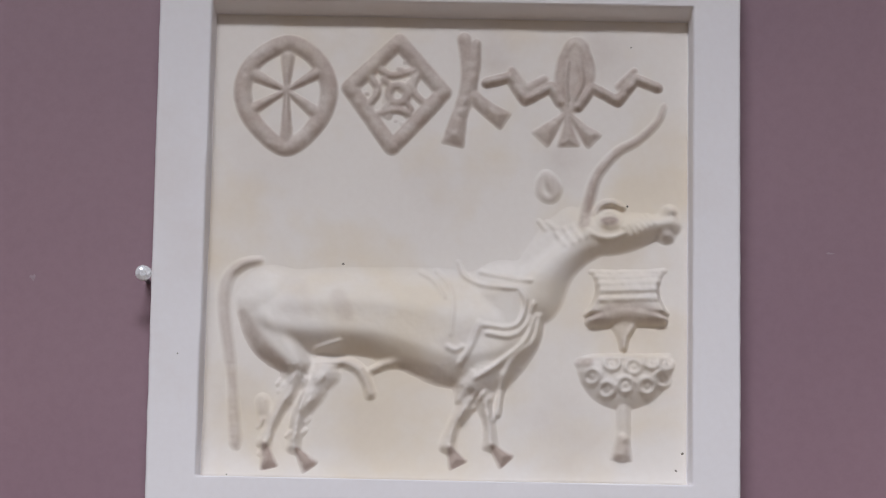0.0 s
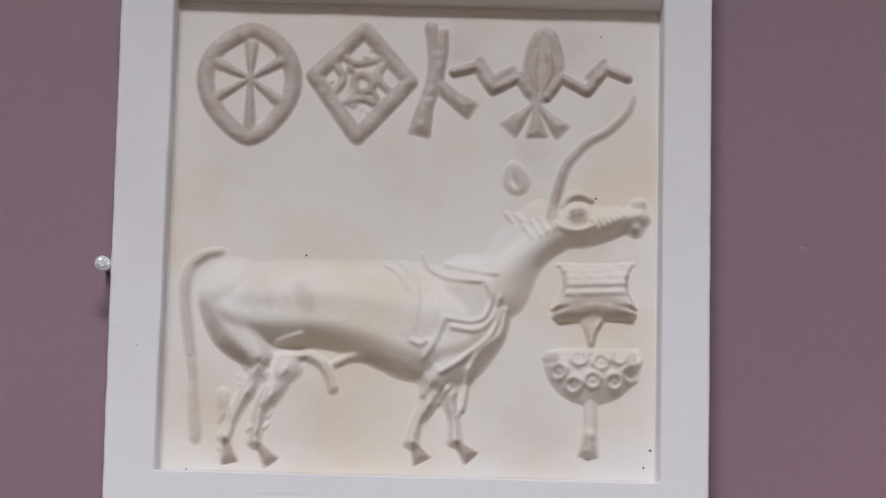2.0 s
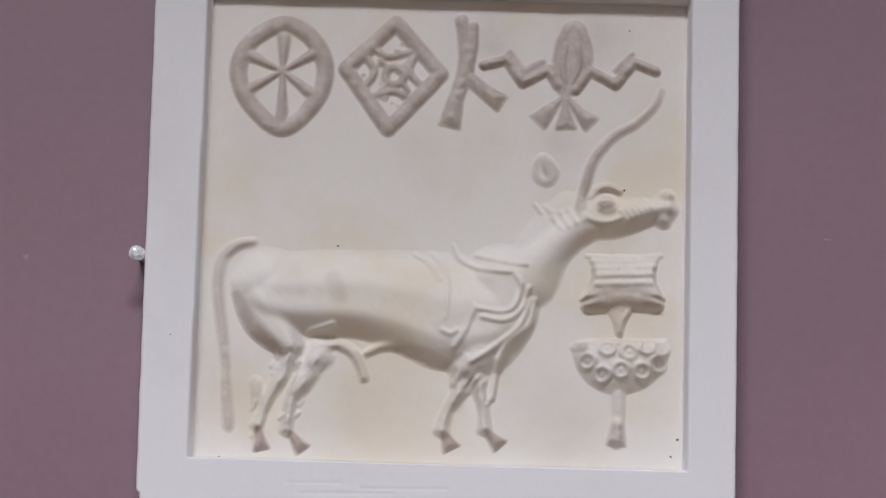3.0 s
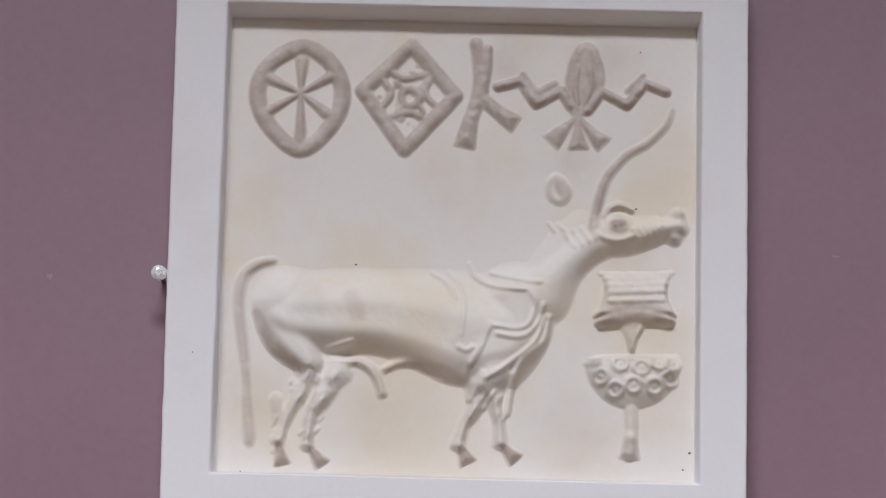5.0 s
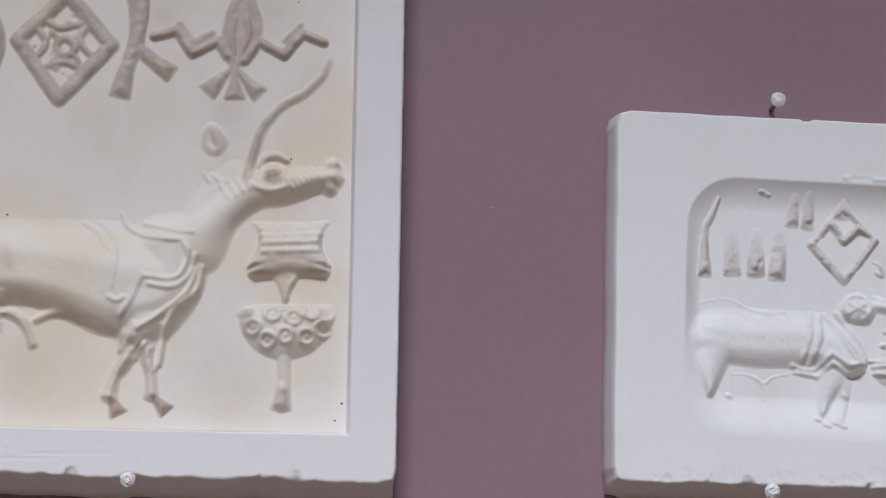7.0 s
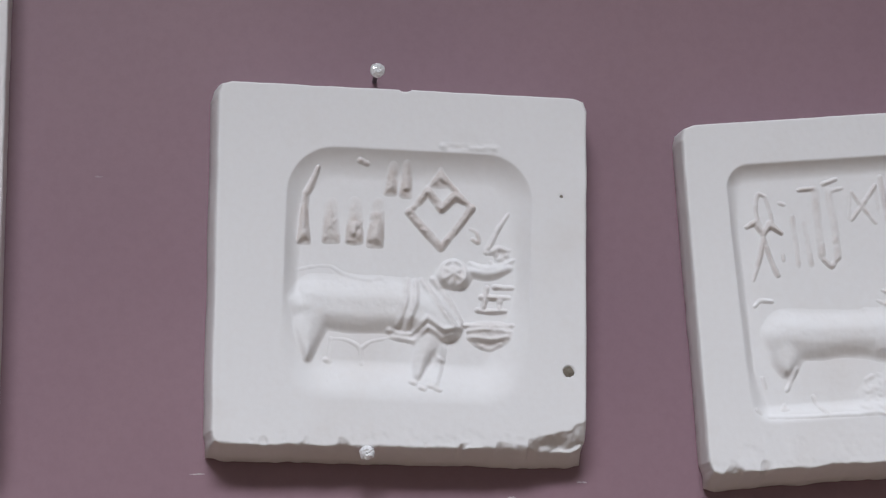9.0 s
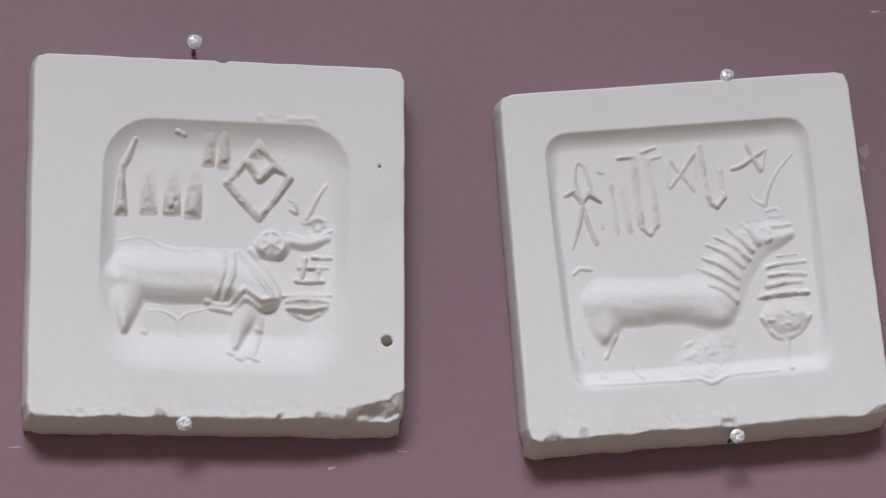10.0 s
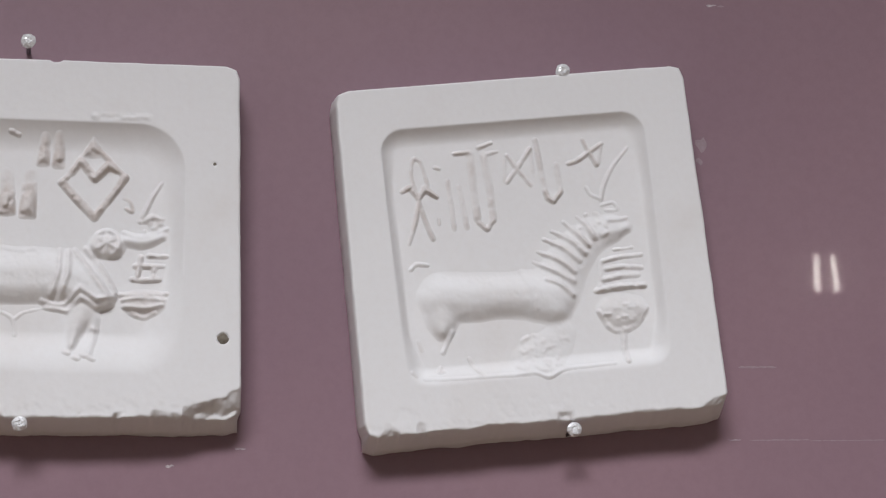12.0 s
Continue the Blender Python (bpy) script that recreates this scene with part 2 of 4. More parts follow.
def plate_mesh(name, corners, thick, flare, depth, material, step=0.5, ragged=0.25, worn=1.2, seed=1):
    """A cast plate standing against the board. corners: bl, br, tr, tl in mm. depth(x, z): how far the face lies behind its plane.
    flare: how far each side (left, right, bottom, top) spreads towards the back."""
    bl, br, tr, tl = [np.array(c, float) for c in corners]
    n, m = int(np.hypot(*(br - bl)) / step), int(np.hypot(*(tl - bl)) / step)
    s, t = np.meshgrid(np.linspace(0, 1, n), np.linspace(0, 1, m))
    x = (1 - s) * (1 - t) * bl[0] + s * (1 - t) * br[0] + s * t * tr[0] + (1 - s) * t * tl[0]
    z = (1 - s) * (1 - t) * bl[1] + s * (1 - t) * br[1] + s * t * tr[1] + (1 - s) * t * tl[1]
    wide, tall = np.hypot(*(br - bl)), np.hypot(*(tl - bl))
    edge = np.minimum(np.minimum(s, 1 - s) * wide, np.minimum(t, 1 - t) * tall)
    wear = worn * (0.6 + 0.25 * value_noise(x, z, 14, seed) + (t * tall < 4) * (0.3 + 0.9 * value_noise(x, z, 7, seed + 2)))
    y = depth(x, z) + np.clip(1 - edge / np.maximum(wear, 0.3), 0, 1) ** 2 * np.maximum(wear, 0.3) * 0.8
    y = y + 0.06 * value_noise(x, z, 22, seed + 5) + 0.02 * value_noise(x, z, 2.5, seed + 7)
    chips = np.clip(value_noise(x, z * 0.4, 6.5, seed + 17) - 0.42, 0, 1) * np.clip(1.2 - t * tall / (2.6 + 1.8 * value_noise(x, z, 9, seed + 19)), 0, 1)
    y = y + np.clip(3.5 * chips, 0, 1.6)
    # rounded corners and ragged rim
    cx, cz = (bl + br + tr + tl)[0] / 4, (bl + br + tr + tl)[1] / 4
    pull = np.clip(1 - edge / 3.0, 0, 1) * ragged * (0.4 + (t * tall < 3)) * value_noise(x, z, 8, seed + 11)
    corner = np.clip(1 - np.hypot(np.minimum(s, 1 - s) * wide, np.minimum(t, 1 - t) * tall) / 5.0, 0, 1) * 1.2
    x, z = x - np.sign(x - cx) * (pull + corner), z - np.sign(z - cz) * (pull + corner)
    verts = [np.column_stack([x.ravel(), y.ravel(), z.ravel()])]
    idx = np.arange(n * m).reshape(m, n)
    faces = np.column_stack([idx[:-1, :-1].ravel(), idx[:-1, 1:].ravel(), idx[1:, 1:].ravel(), idx[1:, :-1].ravel()]).tolist()
    loop = np.concatenate([idx[0, :], idx[1:, -1], idx[-1, -2::-1], idx[-2:0:-1, 0]])
    front = verts[0][loop]
    ls, lt = s.ravel()[loop], t.ravel()[loop]
    left, right, bottom, top = flare
    grow_x = np.where(ls <= 0, -left, 0) + np.where(ls >= 1, right, 0)
    grow_z = np.where(lt <= 0, -bottom, 0) + np.where(lt >= 1, top, 0)
    last, count = loop, n * m
    for share in (0.25, 0.6, 0.93, 1.0):
        inset = 0.8 if share == 1.0 else 0.0
        bulge = share ** 0.8
        ring = np.column_stack([front[:, 0] + grow_x * bulge - inset * np.sign(grow_x), front[:, 1] + (thick - front[:, 1]) * share,
                                front[:, 2] + grow_z * bulge - inset * np.sign(grow_z)])
        ring[:, 0] += 0.15 * value_noise(ring[:, 0] + ring[:, 1], ring[:, 2], 8, seed + 13)
        verts.append(ring)
        nxt = np.arange(count, count + len(loop))
        faces += [[a, c, d, b] for a, b, c, d in zip(last, np.roll(last, -1), nxt, np.roll(nxt, -1))]
        last, count = nxt, count + len(loop)
    faces.append(last[::-1].tolist())
    me = mesh_of(name, np.vstack(verts) / 1000, faces, material)
    return me


def rounded_well(x, z, centre, half, radius, turn, walls, deep):
    """Depth of a pillowed recess: a rounded rectangle whose wall is (side, bottom, top) wide."""
    c, s = math.cos(turn), math.sin(turn)
    u, v = (x - centre[0]) * c + (z - centre[1]) * s, -(x - centre[0]) * s + (z - centre[1]) * c
    a, b = np.abs(u) - half[0] + radius, np.abs(v) - half[1] + radius
    d = -(np.hypot(np.maximum(a, 0), np.maximum(b, 0)) + np.minimum(np.maximum(a, b), 0) - radius)
    far = np.clip((np.abs(v) - half[1] + 2.6 * radius) / (2.4 * radius), 0, 1)
    w = walls[0] + (np.where(v > 0, walls[2], walls[1]) - walls[0]) * far * far * (3 - 2 * far)
    q = np.clip(d / w, 0, 1)
    soft = q * q * (3 - 2 * q)
    crisp = 1 - (1 - q) ** 2
    return deep * (soft + (crisp - soft) * np.clip(v / half[1] + 0.6, 0, 1))


# room ----------------------------------------------------------------------------------
BACK = 0.018          # the board lies this far behind the faces of the plates
wall_north = tagged(new("wall_north", box_mesh("wall_north", (-2.6, BACK, 0), (2.6, BACK + 0.12, 5.2), BOARD)), "mauve painted semi-gloss display wall", "wall", kind="structure")
tagged(new("floor", box_mesh("floor", (-2.6, -4.2, -0.1), (2.6, BACK + 0.12, 0), FLOOR)), "brown wooden gallery floor", "floor", kind="structure")
tagged(new("ceiling", box_mesh("ceiling", (-2.6, -4.2, 5.2), (2.6, BACK + 0.12, 5.3), ROOM_PAINT)), "plain taupe ceiling", "ceiling", kind="structure")
# unseen block, added to cut the lamp's light towards the top of the wall
tagged(new("ceiling_baffle", box_mesh("ceiling_baffle", (-2.6, -1.2, 2.60), (2.6, BACK, 5.2), ROOM_PAINT)), "added unseen taupe baffle that dims the lamp light high on the display wall", "ceiling", kind="structure")
tagged(new("wall_south", box_mesh("wall_south", (-2.6, -4.32, 0), (2.6, -4.2, 5.2), ROOM_PAINT)), "plain taupe gallery wall", "wall", kind="structure")
tagged(new("wall_west", box_mesh("wall_west", (-2.72, -4.2, 0), (-2.6, BACK, 5.2), ROOM_PAINT)), "plain taupe gallery wall", "wall", kind="structure")
tagged(new("wall_east", box_mesh("wall_east", (2.6, -4.2, 0), (2.72, BACK, 5.2), ROOM_PAINT)), "plain taupe gallery wall", "wall", kind="structure")

# large tablet ---------------------------------------------------------------------------
TABLET = (-32.0, 1490.0)     # middle of the large tablet, in mm
tablet = tagged(new("plaster_tablet"), "large cream plaster seal cast with a horned bull in relief", "plaster cast", group="casts on the display wall")
tablet.location = (TABLET[0] / 1000, 0, TABLET[1] / 1000)
RECESS = 10.0
in_l, in_r, in_b, in_t = -87.3, 87.8, -84.2, 90.5


def tablet_depth(x, z):
    q = np.minimum(np.minimum((x - in_l) / 0.8, (in_r - x) / 0.8), np.minimum((z - in_b) / 0.8, (in_t - z) / 3.2))
    y = (RECESS + 0.6) * np.clip(q, 0, 1)
    for a, b, tall in ((-77.0, -58.0, -92.6), (-52.0, -21.0, -94.0), (-74.0, -40.0, -96.2)):
        y = y + 0.16 * np.clip(1 - np.abs(z - tall - 0.02 * (x - a)) / 0.7, 0, 1) * (x > a + 25) * (x < b + 25)
    for a, r in ((-73.0, 2.6), (-52.0, 1.8), (-20.5, 1.6), (10.0, 2.2), (62.0, 1.5)):
        y = y + 1.6 * np.clip(1 - np.hypot((x - a) * 0.6, z + 101.5) / r, 0, 1)
    return y


part("body", plate_mesh("tablet_body", ((-104.8, -100.7), (104.8, -101.4), (104.9, 109.6), (-106.6, 107.0)), 18, (0.6, 0.6, 6.0, 0.6), tablet_depth, FRAME, 0.5, 0.3, 1.0, 2), tablet, "off-white frame with chipped lower edge")


def panel_depth(x, z):
    return RECESS + 0.10 * value_noise(x, z, 40, 31) + 0.05 * value_noise(x, z, 7, 35)


def panel_mesh():
    xs, zs = np.arange(in_l + 0.5, in_r - 0.4, 0.8), np.arange(in_b + 0.5, in_t - 2.8, 0.8)
    x, z = np.meshgrid(xs, zs)
    y = panel_depth(x, z)
    edge = np.minimum(np.minimum(x - xs[0], xs[-1] - x), np.minimum(z - zs[0], zs[-1] - z))
    y += np.clip(0.6 - edge, 0, 1) * 1.2
    n, m = x.shape
    idx = np.arange(n * m).reshape(n, m)
    f = np.column_stack([idx[:-1, :-1].ravel(), idx[:-1, 1:].ravel(), idx[1:, 1:].ravel(), idx[1:, :-1].ravel()])
    # old yellowish wash that ran into the ground round the signs
    tint = np.zeros_like(x)
    for (px, pz), r, amount in (((13.7, 73.3), 9, 0.30), ((42, 33), 8, 0.34), ((53.9, 74.1), 10, 0.24), ((-64.8, 36.4), 14, 0.15), ((-5, 25.4), 16, 0.10), ((60.7, 1.6), 7, 0.22), ((-72, -54.4), 12, 0.14), ((-33.6, -57.8), 18, 0.12), ((43.1, -64.4), 16, 0.16), ((69.1, -35.4), 20, 0.12)):
        tint = np.maximum(tint, amount * np.exp(-((x - px) ** 2 + (z - pz) ** 2) / r ** 2) * (1 + 0.4 * value_noise(x, z, 9, 44)))
    return mesh_of("panel", np.column_stack([x.ravel(), y.ravel(), z.ravel()]) / 1000, f, PANEL, patina_shade=tint.ravel())


part("panel", panel_mesh(), tablet, "cream recessed ground with yellowish stains")


def clay_for(points, margin=8, step=0.4):
    p = np.array(points)
    return Clay(p.min(0) - margin, p.max(0) + margin, step)


def wheel_sign():
    rim = [(-59.1, 76.4), (-48.1, 69.3), (-44.4, 58.2), (-48.2, 47), (-59.4, 37.3), (-71.2, 46.2), (-76, 58), (-71.9, 69.6)]
    c = clay_for(rim)
    c.line(rim, [3.4], 2.5, 1.0, closed=True)
    hub = (-59.9, 58.6)
    for tip in [(-72.1, 64.3), (-59.8, 71), (-48, 66), (-49.4, 50.7), (-59.5, 40.7), (-72.8, 51.1)]:
        c.line([hub, tip], [0.7, 2.7], 2.1, 1.0)
    return c.mesh("wheel_sign", PANEL, panel_depth, 0.06, soft=(0.5, 0.5), wash_shade=0.85, wear=0.15)


def diamond_sign():
    rim = [(-19.2, 77.9), (-2.4, 59), (-20.9, 38), (-37, 60.2)]
    c = clay_for(rim)
    for a, b in zip(rim, rim[1:] + rim[:1]):
        c.line([a, b], [3.1], 2.5, 1.0)
    c.ring((-19.2, 57.9), 3.4, 3.3, 1.7, 1.6)
    for a in ([(-27.5, 68.5), (-21.5, 65.0), (-12, 67.6)], [(-30.8, 66.1), (-26.6, 59.3), (-30.3, 53.1)], [(-27, 50.3), (-19.7, 52.2), (-15.1, 50.6)], [(-11.1, 67.3), (-13.8, 59.9), (-8.2, 53.5)]):
        c.line(a, [1.5], 1.6, 0.9)
    for a, b in zip([(-22.3, 61.3), (-16, 54.9), (-15.8, 61.4), (-22.4, 54.4)], [(-24.4, 63.6), (-14.1, 52.3), (-12.9, 64.4), (-24.5, 51.7)]):
        c.line([a, b], [1.2], 1.4)
    # crumbs of plaster left between the bars
    rnd = random.Random(8)
    for k in range(22):
        u, v = rnd.uniform(-1, 1), rnd.uniform(-1, 1)
        p = (-19.6 + 6.5 * (u + v), 58 + 7.6 * (u - v))
        c.line([p, (p[0] + rnd.uniform(-1, 1), p[1] + rnd.uniform(-1, 1))], [rnd.uniform(0.5, 1.0)], rnd.uniform(0.5, 1.4))
    return c.mesh("diamond_sign", PANEL, panel_depth, 0.1, soft=(0.5, 0.4), wash_shade=0.85, wear=0.2)


def forked_sign():
    c = clay_for([(4.2, 79.8), (21.1, 47.2), (0, 38.4)])
    c.chisel([(4.7, 79.4), (6.3, 70.0), (6.5, 60.5), (3.6, 50.9), (0.9, 38.8)], [2.6, 2.9, 3.2, 2.9, 4.4], 3.2, 4.4, 0.75)
    c.line([(9.3, 77.8), (8.6, 70.1), (7.1, 61.5)], [1.6, 2.4, 2.6], 2.4, 0.9)
    c.chisel([(8.0, 57.7), (14.7, 52.3), (20.9, 48.2)], [2.6, 3.0, 3.9], 3.2, 4.6, 0.8)
    return c.mesh("forked_sign", PANEL, panel_depth, 0.06, soft=(0.5, 0.4), wash_shade=0.85, wear=0.25)


def winged_sign():
    c = clay_for([(12.8, 80), (77.4, 39.1)])
    for wing in ([(13.2, 63.1), (21.5, 65.4), (27.4, 56.6), (36.8, 62.1), (40.1, 56.2)], [(46.7, 54.7), (51.6, 62.0), (61.1, 57.0), (67.7, 65.5), (75.5, 62.4)]):
        c.line(wing, [2.2], 3.0, hang=0.9, sharp=True)
    c.line([(22.3, 67.8), (27.3, 60.6)], [1.6, 2.4], 1.2, 1.0)
    c.line([(27.3, 60.6), (34.3, 64.6)], [2.4, 1.8], 1.2, 1.0)
    c.line([(61.5, 62.6), (67.2, 68.6)], [1.8, 1.2], 1.2, 1.0)
    c.body([(46.1, 76.3), (45.4, 68.7), (44.2, 59.7)], [5.0, 6.4, 3.8], 1.5, 0.9)
    c.line([(45.7, 78.9), (50.7, 72.2), (51.2, 64.9), (47.1, 56.4), (42.6, 52.9), (39.7, 58.8), (39.6, 67.3), (41.6, 75.0)], [1.7], 1.1, 0.9, closed=True)
    c.line([(42.5, 70.7), (41.7, 62.2), (43.0, 54.6)], [1.0, 1.2, 0.8], 1.9)
    c.line([(47.0, 70.4), (47.9, 63.2), (44.7, 55.0)], [1.0, 1.2, 0.8], 1.9)
    c.chisel([(41.8, 51.6), (37.4, 46.9), (32.3, 41.5)], [0.9, 2.6, 4.3], 3.0, 5.0, 0.6)
    c.chisel([(42.9, 50.8), (43.1, 44.8), (43.4, 39.2)], [0.9, 2.6, 4.4], 2.8, 3.0, 0.6)
    c.chisel([(43.9, 51.2), (48.5, 45.8), (53.4, 41.2)], [0.9, 2.4, 4.0], 3.0, 4.2, 0.6)
    return c.mesh("winged_sign", PANEL, panel_depth, 0.06, soft=(0.5, 0.4), wash_shade=0.85, wear=0.25)


def bull_figure():
    """The horned bull: barrel, neck, head, legs, tail and harness melted into one relief that swells from the back and turns under at the belly."""
    c = clay_for([(-84.9, 53.4), (83.4, -78.8)], 6)
    # barrel, rump and chest
    c.body([(-57.8, -22.4), (-42.6, -22.1), (-26.4, -22.2), (-10.1, -24.6), (3.4, -27.6), (13.9, -27.8)], [15.0, 16.0, 16.6, 19.5, 22.0, 19.5], 9.0, hang=0.52)
    c.body([(-62.6, -19.0), (-60.2, -31.3), (-53.0, -41.8)], [13.4, 10.6, 5.0], 7.4, hang=0.7)
    c.body([(20.6, -15.7), (22.0, -27.0), (15.7, -39.2), (9.8, -47.9)], [13.6, 13.0, 11.5, 6.0], 7.6, hang=0.8)
    # old wash on haunch, belly and flank; on haunch and belly it also paints underside shade
    c.body([(-73.4, -24.7), (-67.5, -35.9), (-58.2, -44.3)], [2.4, 4.4, 3.0], 0.0, wash_shade=0.6)
    c.body([(-14.7, -42.7), (-5.6, -45.8), (2.6, -48.9)], [2.6, 4.0, 3.6], 0.0, wash_shade=0.45)
    c.body([(-55.0, -15.1), (-52.8, -22.3)], [6.5], 0.0, wash_shade=0.16)
    c.body([(-38.6, -18.9), (-36.0, -25.0)], [4.0], 0.0, wash_shade=0.3)
    c.body([(0.3, -35.0), (11.5, -30.3)], [3.0], 0.0, wash_shade=0.2)
    # neck and head
    c.body([(51.5, 6.3), (44.8, 1.5), (37.3, -5.5), (29.9, -14.7)], [7.8, 7.4, 8.6, 12.5], 6.6, hang=0.85)
    c.body([(52.3, 8.1), (60.8, 8.2), (68.3, 9.2), (75.1, 10.6), (80.1, 11.6)], [8.6, 8.1, 6.3, 4.2, 4.4], 6.0, hang=0.8)
    c.body([(78.6, 7.5), (79.1, 7.2)], [3.0], 4.6, hang=0.9, wash_shade=0.35)
    c.body([(79.9, 15.3), (80.3, 15.5)], [2.3], 5.2, wash_shade=0.35)
    c.body([(44.7, 11.4), (39.7, 5.2), (33.1, -3.5)], [5.84, 7.10, 6.68], 1.6, 1.0)
    # horn and ear
    # the horn's tint is brown plus the shade of its underside, painted in
    c.body([(78, 55.7), (75.3, 49.1), (68.4, 42.3), (61.9, 38.6), (56.7, 33.3), (53.1, 27.8), (50.7, 18.6), (49.2, 10.3)], [0.6, 1.1, 1.4, 1.5, 1.7, 1.9, 2.2, 2.4], 2.4, hang=0.9, wash_shade=0.95)
    c.body([(35.5, 29.1), (39.7, 24.2), (37.7, 19.9), (33.6, 21.5), (33.1, 26.1)], [1.3], 1.8, 0.9, closed=True, wash_shade=0.5)
    c.body([(36.4, 26.6), (37.7, 22.5)], [2.6, 1.8], 2.4, hang=0.9, wash_shade=0.6)
    # tail
    c.body([(-68, -5), (-74.6, -6.7), (-78.9, -11.5), (-80.1, -19.7), (-79.2, -28.3), (-77.7, -37.6), (-76.2, -48.4), (-75.4, -59.2), (-74.4, -69.2), (-74, -72.2)], [0.9, 2.0, 2.4, 2.4, 2.3, 2.1, 1.9, 2.1, 2.4, 1.6], 1.7, 1.0, wash_shade=0.55)
    c.body([(-67.3, -4.6), (-72.3, -5.6), (-76.8, -8.7)], [0.9, 1.5, 1.5], 3.0, hang=0.9, wash_shade=0.5)
    # hind legs, each ending in a flared fetlock and a hoof
    c.body([(-52.5, -44.8), (-55.5, -52.0), (-60.1, -60.3), (-62.7, -67.2), (-64.6, -72.1)], [4.6, 3.2, 2.2, 1.7, 3.0], 3.8, flat=True, hang=0.9, wash_shade=0.15)
    # hooves: brown tint, made heavy to hold the shade of their down-facing ends
    c.chisel([(-63.8, -71.7), (-61.9, -80.1)], [1.0, 3.6], 3.0, 3.0, 0.5, wash_shade=1.7)
    c.body([(-43.0, -44.7), (-48.2, -53.9), (-52.0, -61.1), (-53.0, -67.8), (-53.7, -73.7)], [6.2, 4.4, 2.6, 1.8, 2.6], 4.2, flat=True, hang=0.9, wash_shade=0.15)
    c.chisel([(-52.1, -73.3), (-47.1, -79.8)], [1.0, 3.8], 3.2, 3.0, 0.5, wash_shade=1.7)
    c.body([(-65.1, -55.9), (-64.1, -62.0)], [2.6, 2.6], 1.6, 0.9, wash_shade=0.35)
    # fore legs
    c.body([(8.6, -48.8), (7.5, -56.1), (3.4, -63.5), (1.0, -72.5)], [5.4, 3.2, 2.0, 3.0], 3.9, flat=True, hang=0.9, wash_shade=0.2)
    # fore hooves carry the same brown with painted-in shade
    c.chisel([(2.2, -72.0), (5.5, -78.0)], [1.1, 4.0], 3.2, 3.0, 0.5, wash_shade=1.7)
    c.body([(12.6, -48.3), (14.8, -56.0), (16.1, -63.3), (16.5, -71.3)], [5.0, 2.8, 1.8, 3.0], 3.7, flat=True, hang=0.9, wash_shade=0.2)
    c.chisel([(17.4, -70.9), (22.8, -76.5)], [1.1, 3.8], 3.2, 3.0, 0.5, wash_shade=1.7)
    # bony knees and sinews, left rough by the mould
    rnd = random.Random(5)
    for (px, pz), n in (((-55.9, -52.0), 9), ((-47.8, -53.9), 12), ((6.7, -56.9), 9), ((15.2, -57.8), 5), ((-63.4, -69.5), 4), ((-53.0, -69.2), 4)):
        for k in range(n):
            p = (px + rnd.uniform(-4, 4), pz + rnd.uniform(-6, 6))
            c.line([p, (p[0] + rnd.uniform(0.6, 2.0), p[1] + rnd.uniform(1.2, 3.4))], [rnd.uniform(0.5, 0.9)], rnd.uniform(0.8, 2.0), hang=0.9, wash_shade=0.12)
    # sheath and belly folds
    c.body([(-43.6, -43.2), (-35.6, -41.5), (-30.3, -44.6), (-27.3, -50.3), (-26.4, -53.9)], [1.2, 1.9, 2.0, 1.7, 2.1], 3.2, flat=True, hang=0.9, wash_shade=0.3)
    c.body([(-26.6, -44.5), (-21.4, -41.8), (-15.4, -41.1), (-8.9, -42.6)], [0.9, 1.6, 2.0, 2.0], 3.0, hang=0.9, wash_shade=0.3)
    c.line([(-47.1, -37.2), (-41.8, -36.0), (-37.8, -34.7)], [0.9, 1.2, 0.8], 1.6)
    # chest folds
    c.line([(33.7, -23.7), (31.4, -32.8), (23.6, -40.3), (20.0, -50.6), (18.9, -59.1)], [1.2, 1.8, 1.8, 1.5, 1.4], 2.2, hang=0.9)
    c.line([(32.1, -23.7), (27.8, -34.1), (18.6, -42.0), (11.0, -47.1)], [1.2, 1.5, 1.5, 1.1], 1.8, hang=0.9)
    # harness
    for a, w, h in (([(-9.6, -8.0), (-4.7, -11.2), (-0.7, -17.8)], 1.1, 1.5), ([(-3.7, -7.5), (0.9, -12.8), (2.4, -20.2), (1.8, -31.7)], 1.2, 1.1),
                    ([(4.0, -4.0), (6.3, -9.0), (12.4, -12.4), (19.8, -14.1), (25.9, -14.0)], 1.3, 1.9), ([(12.4, -7.6), (21.4, -10.1), (29.9, -11.2)], 1.3, 1.9),
                    ([(25.9, -14.4), (28.4, -19.3), (26.1, -26.7), (21.2, -28.9), (13.1, -28.2)], 1.3, 1.7), ([(31.2, -19.6), (28.9, -27.1), (22.9, -31.9), (14.8, -31.1)], 1.4, 1.9),
                    ([(11.9, -27.4), (8.8, -35.7), (5.3, -41.9)], 1.7, 1.6), ([(0.7, -36.3), (3.6, -37.4), (6.0, -36.2)], 1.4, 1.5)):
        c.line(a, [0.88 * w], 0.82 * h, hang=0.8, wash_shade=0.06)
    # face: eye, brow, cheek, teeth, mane
    c.ring((58.2, 12.2), 4.0, 3.2, 1.1, 1.3)
    c.line([(57.0, 11.1), (59.4, 11.4)], [2.5], 3.2, hang=0.9, wash_shade=1.3)
    c.line([(52.9, 14.4), (55.7, 17.8), (59.4, 18.7), (63.1, 17.1)], [1.2, 1.8, 1.9, 1.3], 3.2, hang=0.9, wash_shade=0.35)
    c.line([(48.8, 13.9), (48.8, 9.3), (52.1, 6.0), (58.3, 4.7), (64.0, 6.7)], [0.9, 1.1, 1.2, 1.2, 0.9], 1.2)
